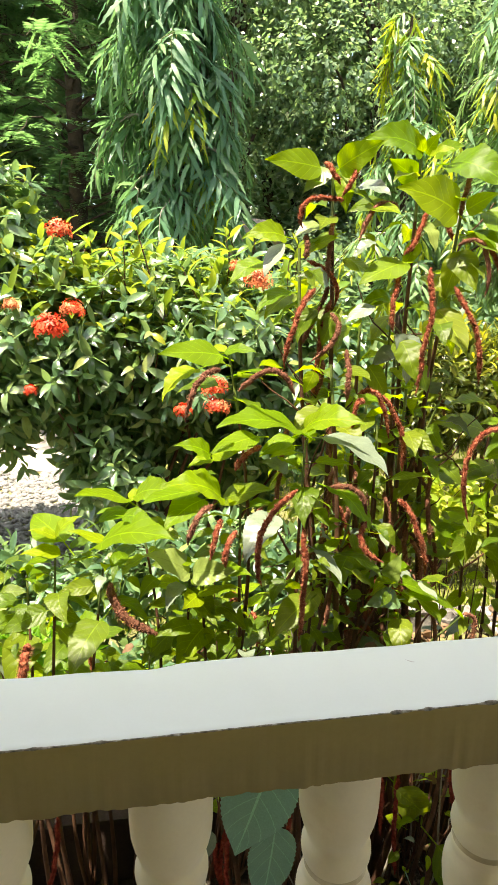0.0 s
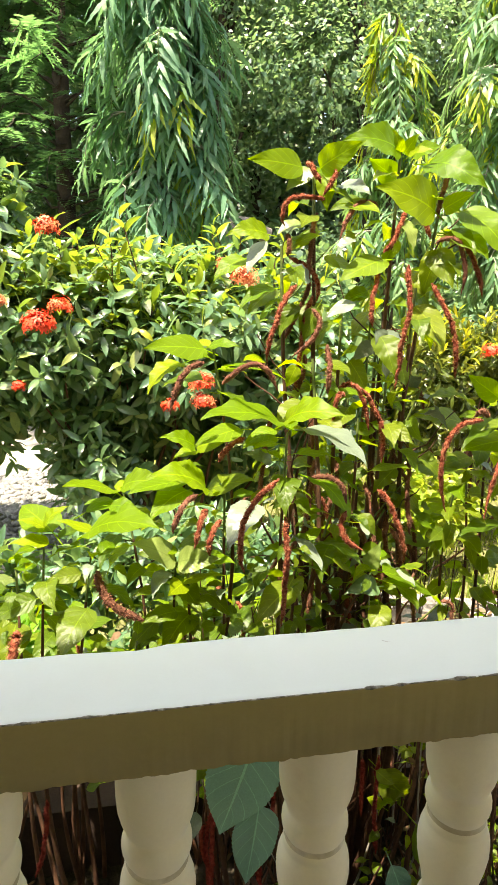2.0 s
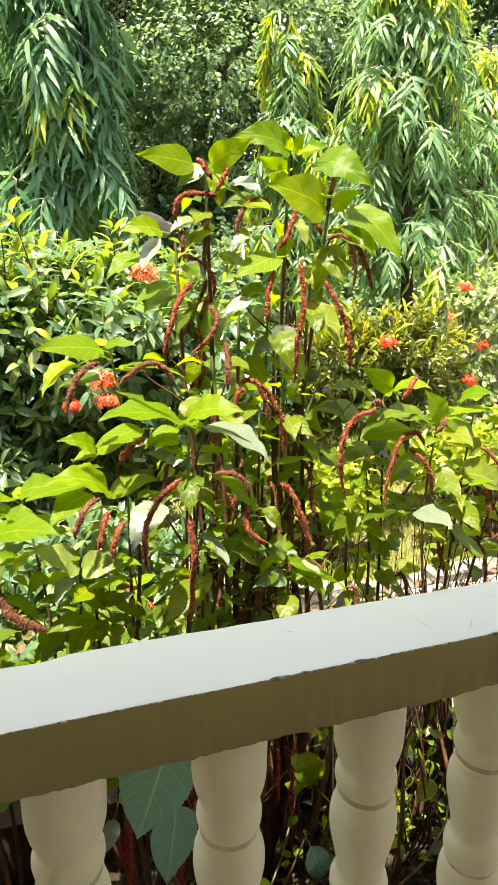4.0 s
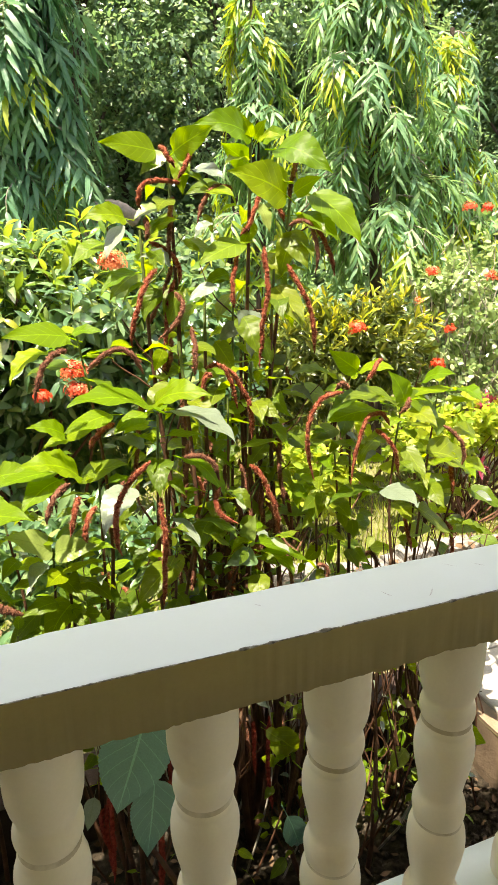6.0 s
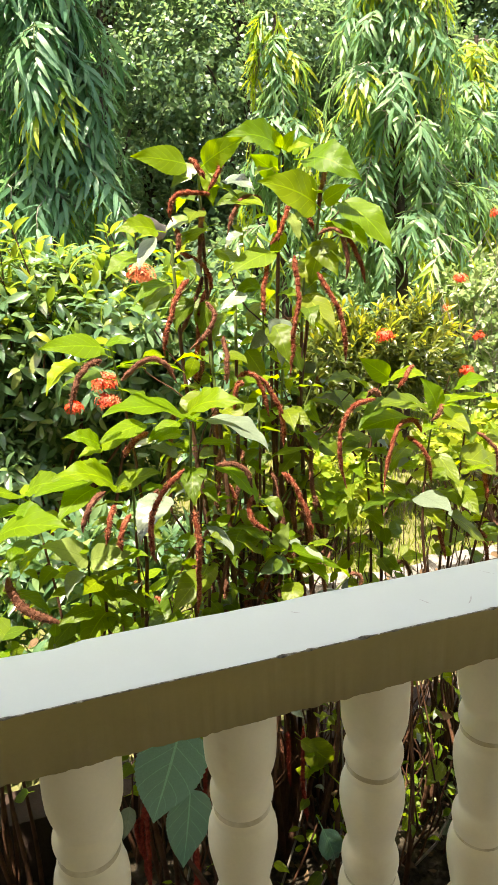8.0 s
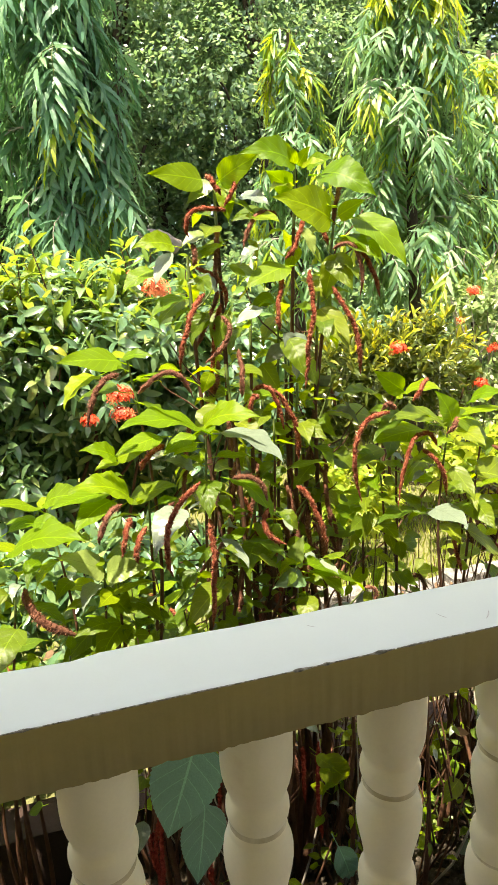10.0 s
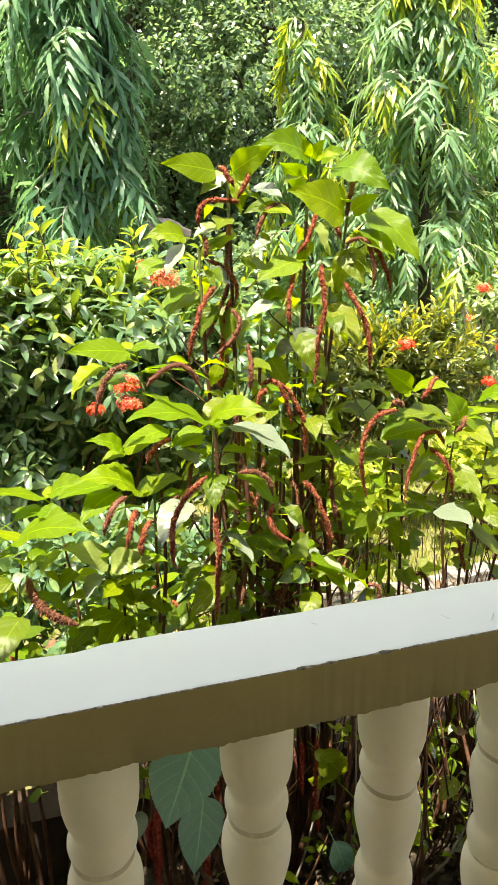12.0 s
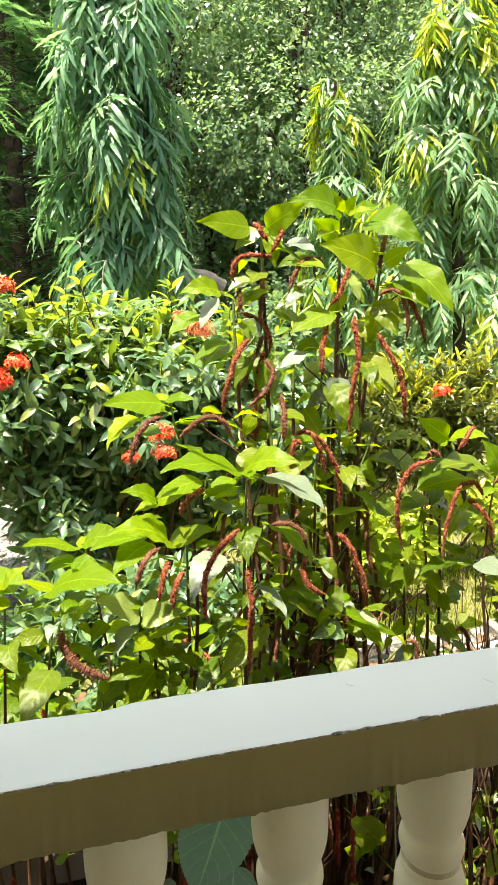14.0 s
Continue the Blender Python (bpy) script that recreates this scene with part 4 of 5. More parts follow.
FLOWERS = {
    "l1": (-0.341, 1.8, 1.237),
    "l2": (-0.322, 2.05, 1.606),
    "l3": (-0.276, 1.92, 1.305),
    "ix2": (0.449, 1.92, 1.428),
    "ix": (0.231, 1.55, 1.055),
    "ix_b": (0.242, 1.55, 0.985),
    "ix_c": (0.122, 1.55, 0.976),
    "ix_d": (0.389, 2.1, 1.492),
    "l4": (-0.494, 1.9, 1.322),
    "l5": (-0.418, 1.75, 1.022),
    "r1": (1.764, 2.2, 1.104),
    "r2": (2.529, 2.4, 1.059),
    "r3": (2.682, 2.5, 1.763),
    "r3b": (2.82, 2.5, 1.764),
    "r4": (2.447, 2.5, 1.395),
    "r5": (2.213, 2.3, 1.237),
    "r6": (2.373, 2.3, 0.874),
    "r7": (2.891, 2.5, 1.367),
    "r8": (2.336, 2.25, 0.88),
    "r3c": (3.006, 2.5, 1.738),
}


def stems_to(roots, tips, rng, thick=0.011, wobble=0.03):
    """Runs of points and radii from roots up to tips."""
    runs = []
    for tip in tips:
        root = min(roots, key=lambda r: abs(r[0] - tip[0]) + 0.06 * rng.random())
        pts = bend(root, tip, 14, wobble, rng)
        runs.append((pts, np.linspace(thick, thick * 0.3, 14)))
    return runs


def fill_leaves(plant, runs, count, low, high, size, rng, mats, reach=0.05):
    """Leaves along stems, more drooping lower down."""
    for k in range(count):
        pts = runs[int(rng.integers(len(runs)))][0]
        p = pts[int(rng.integers(3, len(pts)))] + rng.normal(0, 0.015, 3)
        if not low < p[2] < high:
            continue
        az = rng.random() * 2 * math.pi
        n = size * (0.6 + 0.7 * rng.random())
        d = np.array([math.cos(az), math.sin(az), rng.normal(-0.35, 0.35)])
        a = p + d * reach
        if a[1] < 0.33:
            continue
        pick = mats[int(rng.integers(len(mats)))]
        kind = LEAF_GLARE if rng.random() < 0.17 else DEAD_LEAF if a[2] < 0.7 and rng.random() < 0.07 else pick
        shape, roll = int(rng.integers(6)), rng.normal(0, 0.5)
        if a[0] < 0.12 and a[2] < 0.32:      # bare stems at the shaded end of the bed
            continue
        leaf_part(plant, a, a + d / np.linalg.norm(d) * n, kind, shape, roll, small=True)


def shoot_leaves(plant, tips, rng, count=5):
    """Smaller leaves in turns below each shoot tip."""
    for tip in tips:
        turn = rng.random() * 6.28
        for k in range(count):
            az = turn + 2.4 * k
            n = 0.045 + 0.012 * k * (0.7 + 0.6 * rng.random())
            d = np.array([math.cos(az), math.sin(az), 0.25 - 0.16 * k + rng.normal(0, 0.15)])
            a = np.array(tip) + d * 0.02 - (0, 0, 0.02 * k)
            leaf_part(plant, a, a + d / np.linalg.norm(d) * n, LEAF_YOUNG if k < 2 or rng.random() < 0.3 else LEAF_MATURE, int(rng.integers(6)), rng.normal(0, 0.3), small=True)


def stem_parts(plant, runs, mat, label=""):
    for pts, radii in runs:
        V, F = tube_data(pts, radii, 8, 0.08, np.random.default_rng(3))
        index = np.repeat((np.arange(len(pts) - 1) > len(pts) * 0.84).astype(int), 8)
        under("stem", raw_mesh("stem", V, F, None, [mat, GREEN_STEM], index), plant, label)


# U and P paint sun glare into the colour, D paints shade
LEAF_KIND = {"Y": LEAF_YOUNG, "M": LEAF_MATURE, "U": LEAF_GLARE, "O": LEAF_OLIVE, "P": LEAF_PALE, "D": LEAF_SHADED}


def set_leaves(plant, rows, rng):
    """Large leaves from base, tip, facing and kind."""
    for k, row in enumerate(rows):
        leaf_part(plant, row[:3], row[3:6], LEAF_KIND[row[9]], k, rng.normal(0, 0.06), row[6:9])


rng = np.random.default_rng(11)
tall = thing("chenille_plant", (0.47, 0.66, SOIL_Z), "tall chenille plant with bright green leaves and hanging red catkins", "shrub", "chenille plants")
roots = [(0.40, 0.62, SOIL_Z), (0.46, 0.68, SOIL_Z), (0.53, 0.64, SOIL_Z), (0.50, 0.74, SOIL_Z)]
tips = [(0.375, 0.72, 1.63), (0.568, 0.72, 1.69), (0.653, 0.68, 1.60), (0.30, 0.68, 1.48), (0.44, 0.68, 1.36), (0.60, 0.66, 1.40), (0.36, 0.62, 1.25), (0.52, 0.60, 1.20), (0.41, 0.66, 1.05), (0.56, 0.68, 1.12), (0.48, 0.70, 1.22), (0.63, 0.70, 1.02), (0.45, 0.63, 0.95), (0.54, 0.72, 1.30)]
runs = stems_to(roots, tips, rng, 0.0105, 0.035)
runs += stems_to(roots, [(0.34, 0.70, 1.10), (0.43, 0.74, 1.18), (0.50, 0.66, 1.34), (0.57, 0.74, 1.05), (0.47, 0.62, 1.12), (0.62, 0.62, 1.20), (0.39, 0.64, 0.88), (0.53, 0.58, 0.92)], rng, 0.0075, 0.045)
stem_parts(tall, runs, STEM)
set_leaves(tall, (*TOP, *TOP_MORE, *UPPER, *UPPER_MORE), rng)
for k, row in enumerate(CROWN):
    leaf_part(tall, row[:3], row[3:], (LEAF_OLIVE, LEAF_YOUNG, LEAF_MATURE, LEAF_OLIVE, LEAF_MATURE, LEAF_GLARE)[k % 6], k + 2, rng.normal(0, 0.3), (0, -0.7, 0.7))
for row in (*CATKINS_TOP, *CATKINS_MID):
    catkin_part(tall, row, rng)
shoot_leaves(tall, tips, rng)
fill_leaves(tall, runs, 270, 0.5, 1.62, 0.066, rng, (LEAF_MATURE, LEAF_OLIVE, LEAF_MATURE, LEAF_YOUNG))
for k in range(12):
    pts = runs[int(rng.integers(len(runs)))][0]
    p = pts[int(rng.integers(4, 9))]
    az = rng.random() * 6.283
    q = p + np.array([0.10 * math.cos(az), 0.08 * math.sin(az), 0.10 + 0.14 * rng.random()])
    side = bend(p, q, 8, 0.012, rng)
    under("twig", tubes("twig", [(side, np.linspace(0.0042, 0.0018, 8))], [STEM if k % 2 else GREEN_STEM], 6, 0.1, k), tall)
    catkin_part(tall, (*q, *(q + (0.02 * math.cos(az), 0.02 * math.sin(az), -0.01)), *(q + (0.045 * math.cos(az) + rng.normal(0, 0.02), 0.02 * math.sin(az), -0.05 - 0.09 * rng.random()))), rng, OLD_CATKIN, 0.0048)
for k in range(70):
    pts = runs[int(rng.integers(len(runs)))][0]
    p = pts[int(rng.integers(5, 13))]
    az = rng.random() * 6.283
    q = p + np.array([0.11 * math.cos(az), 0.07 * math.sin(az), 0.02 + 0.12 * rng.random()]) * (0.5 + rng.random())
    under("twig", tubes("twig", [(bend(p, q, 6, 0.010, rng), np.linspace(0.0024, 0.0012, 6))], [STEM if k % 3 else GREEN_STEM], 5, 0.1, k), tall)
for k in range(84):
    pts = runs[int(rng.integers(len(runs)))][0]
    p = pts[int(rng.integers(6, 12))] + rng.normal(0, 0.02, 3)
    d = np.array([rng.normal(0, 0.024), rng.normal(-0.01, 0.015), -0.045 - 0.075 * rng.random()])
    catkin_part(tall, (*p, *(p + d + rng.normal(0, 0.012, 3) + (0, -0.01, 0.012)), *(p + d * (1.7 + 0.6 * rng.random()))), rng, OLD_CATKIN if k % 4 else CATKIN, 0.0046 + 0.0012 * rng.random())

front = thing("chenille_plant", (0.24, 0.50, SOIL_Z), "chenille plant with broad lit leaves and drooping red catkins", "shrub", "chenille plants")
roots = [(0.20, 0.52, SOIL_Z), (0.27, 0.47, SOIL_Z), (0.33, 0.55, SOIL_Z)]
tips = [(0.146, 0.60, 1.27), (0.28, 0.50, 1.12), (0.16, 0.52, 1.00), (0.30, 0.46, 0.90), (0.48, 0.47, 0.85), (0.08, 0.46, 0.90), (0.40, 0.55, 0.95)]
runs = stems_to(roots, tips, rng, 0.0075, 0.03)
stem_parts(front, runs, STEM)
set_leaves(front, (*FRONT, *FRONT_MORE, *LOW, *LOW_MORE), rng)
for row in CATKINS_FRONT:
    catkin_part(front, row, rng)
shoot_leaves(front, tips, rng)
fill_leaves(front, runs, 340, 0.35, 1.1, 0.048, rng, (LEAF_MATURE, LEAF_MATURE, LEAF_OLIVE, LEAF_MATURE))

side_plant = thing("chenille_plant", (0.95, 0.66, SOIL_Z), "chenille plant with translucent green leaves and red catkins", "shrub", "chenille plants")
roots = [(0.90, 0.66, SOIL_Z), (0.97, 0.62, SOIL_Z), (1.03, 0.70, SOIL_Z)]
tips = [(0.927, 0.60, 1.08), (0.861, 0.75, 1.11), (1.132, 0.72, 1.09), (0.80, 0.72, 0.98), (1.0, 0.58, 0.95), (0.74, 0.66, 0.92), (1.15, 0.62, 0.90)]
runs = stems_to(roots, tips, rng, 0.0075, 0.03)
stem_parts(side_plant, runs, STEM)
set_leaves(side_plant, (*RIGHT, *RIGHT_MORE, *RIGHT_LOW), rng)
for row in CATKINS_SIDE:
    catkin_part(side_plant, row, rng)
shoot_leaves(side_plant, tips, rng, 6)
fill_leaves(side_plant, runs, 230, 0.3, 1.05, 0.058, rng, (LEAF_MATURE, LEAF_OLIVE, LEAF_YOUNG))

low_plant = thing("chenille_plant", (-0.10, 0.52, SOIL_Z), "bushy low chenille plant with light green leaf rosettes", "shrub", "chenille plants")
roots = [(-0.12, 0.52, SOIL_Z), (-0.05, 0.56, SOIL_Z), (-0.16, 0.48, SOIL_Z)]
tips = [(-0.188, 0.50, 0.91), (-0.039, 0.60, 0.98), (0.06, 0.50, 0.87), (-0.10, 0.48, 0.90), (-0.25, 0.55, 0.85), (0.10, 0.50, 0.86), (-0.35, 0.55, 0.82), (-0.02, 0.42, 0.74)]
runs = stems_to(roots, tips, rng, 0.007, 0.03)
stem_parts(low_plant, runs, STEM)
for k, row in enumerate(LEFT):
    leaf_part(low_plant, row[:3], row[3:], LEAF_YOUNG, k, rng.normal(0, 0.15), (0, -0.25, 0.95))
for row in CATKINS_LOW[:2]:
    catkin_part(low_plant, row, rng, None, 0.009)
shoot_leaves(low_plant, tips, rng, 6)
fill_leaves(low_plant, runs, 440, 0.42, 0.93, 0.048, rng, (LEAF_MATURE, LEAF_OLIVE, LEAF_MATURE))

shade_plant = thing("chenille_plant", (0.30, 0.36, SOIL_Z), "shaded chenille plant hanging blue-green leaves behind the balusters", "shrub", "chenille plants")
roots = [(0.22, 0.36, SOIL_Z), (0.40, 0.40, SOIL_Z), (0.62, 0.42, SOIL_Z), (0.80, 0.45, SOIL_Z), (1.0, 0.45, SOIL_Z)]
tips = [(0.19, 0.31, 0.62), (0.42, 0.40, 0.62), (0.62, 0.44, 0.60), (0.80, 0.46, 0.55), (0.52, 0.42, 0.70), (1.0, 0.46, 0.55), (0.7, 0.5, 0.66), (0.92, 0.5, 0.4)]
runs = stems_to(roots, tips, rng, 0.008, 0.03)
stem_parts(shade_plant, runs, STEM)
for k, row in enumerate(UNDER):
    ob = leaf_part(shade_plant, row[:3], row[3:], LEAF_SKYLIT if k < 3 else LEAF_MATURE, k, rng.normal(0, 0.05), (0, -1, 0.25))
    if k < 2:
        ob.data = HANGING[k]
for row in (*CATKINS_LOW[2:], *CATKINS_DEEP[::2]):
    catkin_part(shade_plant, row, rng, DEEP_CATKIN, 0.0048, DEEP_CATKIN)
fill_leaves(shade_plant, runs, 50, -0.17, 0.25, 0.07, rng, (LEAF_MATURE, LEAF_MATURE, LEAF_YOUNG))
fill_leaves(shade_plant, runs, 190, -0.15, 0.62, 0.036, rng, (LEAF_MATURE, LEAF_OLIVE, LEAF_MATURE, LEAF_YOUNG))

def rosette_plant(at, tips, rng, label, catkins=1):
    """Low chenille plant: a ring of leaves at each shoot tip, smaller ones below."""
    plant = thing("chenille_plant", at, label, "shrub", "chenille plants")
    runs = stems_to([at, (at[0] + 0.05, at[1] + 0.03, at[2]), (at[0] - 0.06, at[1] - 0.02, at[2])], tips, rng, 0.007, 0.02)
    stem_parts(plant, runs, STEM)
    for tip in tips:
        turn = rng.random() * 6.28
        for k in range(6):
            az = turn + k * 2.4
            n = 0.05 + 0.05 * min(1.0, (k + 1) / 4) * (0.8 + 0.5 * rng.random())
            d = np.array([math.cos(az), math.sin(az), 0.35 - 0.13 * k + rng.normal(0, 0.12)])
            a = np.array(tip) + d * (0.012 + 0.006 * k) - (0, 0, 0.014 * k)
            leaf_part(plant, a, a + d / np.linalg.norm(d) * n, LEAF_YOUNG if k < 2 else LEAF_MATURE, int(rng.integers(6)), rng.normal(0, 0.25), small=True)
        for k in range(catkins):
            p = np.array(tip) - (0, 0, 0.05)
            az = rng.random() * 6.28
            o = np.array([math.cos(az), math.sin(az), 0.0]) * 0.04
            catkin_part(plant, (*p, *(p + o + (0, 0, 0.01)), *(p + o * 1.5 - (0, 0, 0.08 + 0.08 * rng.random()))), rng, None, 0.0065)
    fill_leaves(plant, runs, 90 if at[0] < 0.1 else 36, -0.05, 0.8, 0.05 if at[0] < 0.1 else 0.07, rng, (LEAF_MATURE, LEAF_MATURE, LEAF_YOUNG), 0.03)


for x0, y0, count in ((-0.42, 0.74, 7), (-0.12, 0.78, 7), (0.20, 0.80, 6), (0.72, 0.78, 3), (1.22, 0.76, 5), (-0.75, 0.70, 7)):
    spots = [(x0 + rng.normal(0, 0.11), y0 + rng.normal(0, 0.04), 0.36 + 0.34 * rng.random()) for _ in range(count)]
    rosette_plant((x0, y0, SOIL_Z), spots, rng, "low chenille plant with leafy shoots crowding the bed")

# thin bare canes crowding the bed
for k in range(170):
    x = 0.12 + 1.15 * rng.random()
    y = 0.48 + 0.36 * rng.random()
    z = 0.25 + 0.55 * rng.random()
    pts = bend((x, y, SOIL_Z - 0.01), (x + rng.normal(0, 0.08), y + rng.normal(0, 0.04), z), 9, 0.05, rng)
    tagged(new("dry_cane", tubes("dry_cane", [(pts, np.linspace(0.0034, 0.0012, 9))], [STEM if k % 6 else TWIG], 6, 0.1, k)),
                  "thin bare brown cane standing in the bed", "cane", "bare canes")

vine = thing("creeping_weed", (0.96, 0.62, SOIL_Z), "yellow-green creeping weed on the bare soil", "weed")
for k in range(11):
    a = np.array([0.90 + 0.16 * rng.random(), 0.56 + 0.12 * rng.random(), SOIL_Z])
    pts = bend(a, a + (rng.normal(0, 0.05), rng.normal(-0.02, 0.04), 0.10 + 0.16 * rng.random()), 7, 0.012, rng)
    under("stem", tubes("stem", [(pts, np.linspace(0.0022, 0.001, 7))], [GREEN_STEM], 5, 0.0, k), vine)
    for p in pts[2:]:
        az = rng.random() * 6.283
        d = np.array([math.cos(az), math.sin(az), rng.normal(0.1, 0.3)])
        leaf_part(vine, p + d * 0.008, p + d * (0.030 + 0.02 * rng.random()), LEAF_YOUNG if k % 3 else LEAF_PALE, int(rng.integers(6)), rng.normal(0, 0.4), small=True)

# litter on the soil
n = 700
pos = np.stack([-0.9 + 2.2 * rng.random(n), 0.18 + 0.62 * rng.random(n), np.full(n, SOIL_Z + 0.022)], -1)
al = np.stack([rng.normal(0, 1, n), rng.normal(0, 1, n), rng.normal(0, 0.15, n)], -1)
nm = np.stack([rng.normal(0, 0.3, n), rng.normal(0, 0.3, n), np.ones(n)], -1)
litter_shapes = [leaf_shape(3, 2, 0.5, 0.4, 0.3, 0.12), leaf_shape(3, 2, 0.4, 0.4, -0.3, -0.05)]
tagged(new("leaf_litter", scatter("leaf_litter", litter_shapes, bases(pos, al, nm, 0.014 + 0.03 * rng.random(n) ** 2), [DEAD_LEAF])),
       "dry fallen leaves on the soil", "litter", "", "stuff")
n = 900
pos = np.stack([0.75 + 1.5 * rng.random(n) ** 1.4, 0.96 + 0.74 * rng.random(n), 0.006 + 0.012 * rng.random(n)], -1)
pos[:, 2] -= np.where((pos[:, 0] < 1.46) & (pos[:, 1] > 0.95), 0.022, 0.0)
al = np.stack([rng.normal(0, 1, n), rng.normal(0, 1, n), rng.normal(0, 0.2, n)], -1)
nm = np.stack([rng.normal(0, 0.4, n), rng.normal(0, 0.4, n), np.ones(n)], -1)
tagged(new("path_litter", scatter("path_litter", litter_shapes, bases(pos, al, nm, 0.03 + 0.05 * rng.random(n) ** 2), [DEAD_LEAF])),
       "dry brown leaves fallen on the paving", "litter", "", "stuff")


# ---------------------------------------------------------------- shrubs and trees
def unit(v):
    return v / (np.linalg.norm(v, axis=-1, keepdims=True) + 1e-9)


def twig_leaves(tips, dirs, per, length, spread, rng, droop=0.2, gap=0.018, jitter=0.25):
    """Leaves in turns along short twigs that end at tips and point along dirs: placements of the leaves."""
    O, A, N, L = [], [], [], []
    n = len(tips)
    ref = unit(np.cross(dirs, np.array([0.3, 0.2, 0.93])))
    ref2 = np.cross(dirs, ref)
    turn = rng.random(n) * 6.28
    for k in range(per):
        ang = turn + k * 2.4
        out = np.cos(ang)[:, None] * ref + np.sin(ang)[:, None] * ref2
        a = unit(out * spread + dirs * (1.0 - 0.75 * k / per) + rng.normal(0, jitter, (n, 3)) + np.array([0, 0, -droop]))
        O.append(tips - dirs * (gap * k))
        A.append(a)
        N.append(unit(dirs * 0.75 + np.array([0, 0, 0.65]) + rng.normal(0, 0.45, (n, 3))))
        L.append(length * (0.65 + 0.35 * min(1.0, (k + 1) / 3)) * (0.75 + 0.5 * rng.random(n)))
    return bases(np.concatenate(O), np.concatenate(A), np.concatenate(N), np.concatenate(L))


def lump_points(n, lumps, rng, shell=0.55):
    """Points in the outer shells of several ellipsoids (centre, radii) and the directions outward."""
    size = np.array([r[0] * r[1] + r[1] * r[2] + r[0] * r[2] for _, r in lumps])
    pick = rng.choice(len(lumps), n, p=size / size.sum())
    d = unit(rng.normal(0, 1, (n, 3)))
    c, r = np.array([l[0] for l in lumps])[pick], np.array([l[1] for l in lumps])[pick]
    f = (shell + (1 - shell) * rng.random(n) ** 0.5)[:, None] * (1 + 0.10 * rng.normal(0, 1, (n, 1)))
    return c + d * r * f, unit(d / r + np.array([0, 0, 0.35]))


def flower_head(plant, at, size, rng, mats, florets=46, dome=True):
    """Round head of small four-petalled florets on thin tubes."""
    V, F, idx, k = [], [], [], 0
    for i in range(florets):
        d = rng.normal(0, 1, 3)
        d /= np.linalg.norm(d)
        if dome and d[2] < -0.25:
            d[2] *= -1
        r = size * (0.45 + 0.72 * rng.random())
        p = d * r
        side = np.cross(d, rng.normal(0, 1, 3))
        side /= np.linalg.norm(side) + 1e-9
        other = np.cross(d, side)
        for j in range(4):
            a = j * math.pi / 2
            u, w = math.cos(a) * side + math.sin(a) * other, -math.sin(a) * side + math.cos(a) * other
            s = size * 0.34
            V += [p, p + u * s * 0.5 + w * s * 0.22 + d * s * 0.1, p + u * s, p + u * s * 0.5 - w * s * 0.22 + d * s * 0.1]
            F.append([k, k + 1, k + 2, k + 3])
            idx.append(i % len(mats))
            k += 4
        V += [d * size * 0.1 + side * size * 0.03, d * size * 0.1 - side * size * 0.03, p - side * size * 0.025, p + side * size * 0.025]
        F.append([k, k + 1, k + 2, k + 3])
        idx.append(i % len(mats))
        k += 4
    me = raw_mesh("flower_head", np.array(V) + np.asarray(at), F, None, mats, idx)
    return under("flower_head", me, plant)


def shrub(name, at, label, lumps, leaf_mat, shapes, twigs, per, length, seed, spread=0.9, droop=0.2, stem_mat=STEM, canes=14, shell=0.55, gap=0.018, cane_thick=0.012, tip_mat=None, tip_share=(0.50, 0.40, 0.25, 0.12), tip_low=0.0):
    rng = np.random.default_rng(seed)
    plant = thing(name, at, label, "shrub")
    tips, dirs = lump_points(twigs, lumps, rng, shell)
    keep = tips[:, 2] > 0.05
    tips, dirs = tips[keep], dirs[keep]
    fr = twig_leaves(tips, dirs, per, length, spread, rng, droop, gap)
    fresh = np.concatenate([(rng.random(len(tips)) < tip_share[k]) & (tips[:, 2] > tip_low) if k < len(tip_share) and tip_mat else np.zeros(len(tips), bool) for k in range(per)])
    crown = under("crown", scatter("crown", shapes, fr, [leaf_mat, tip_mat or leaf_mat], fresh.astype(int)), plant)
    crown["kind"] = "stuff"
    for k in range(canes):
        tip = tips[int(rng.integers(len(tips)))]
        root = np.array(at) + rng.normal(0, 0.08, 3) * (1, 1, 0) + (0, 0, -0.03)
        pts = bend(root, tip, 10, 0.06, rng)
        under("cane", tubes("cane", [(pts, np.linspace(cane_thick, cane_thick * 0.25, 10))], [stem_mat], 6, 0.1, k), plant)
    return plant, rng


FARTHEST = [leaf_shape(2, 1, 0.55, 0.45, 0.0, 0.05, 0.15 * k) for k in range(2)]
FAR_LEAF = [leaf_shape(3, 1, 0.60, 0.42, 0.0, 0.05, 0.15 * k) for k in range(2)]
ELLIPTIC = [leaf_shape(5, 2, 0.31 + 0.02 * k, 0.45, 0.30, 0.03 + 0.03 * k, 0.12 * k, 0.012, 1.5) for k in range(3)]
NARROW = [leaf_shape(4, 2, 0.30, 0.5, 0.30, 0.05, 0.2 * k) for k in range(2)]
STRAP = [leaf_shape(4, 2, 0.26, 0.55, 0.35, 0.05, 0.15 * k) for k in range(3)]
ROUNDED = [leaf_shape(4, 2, 0.62, 0.45, 0.22, 0.03, 0.1 * k) for k in range(2)]
SIMPLE = [leaf_shape(3, 2, 0.50, 0.45, 0.25, 0.03, 0.15 * k) for k in range(2)]

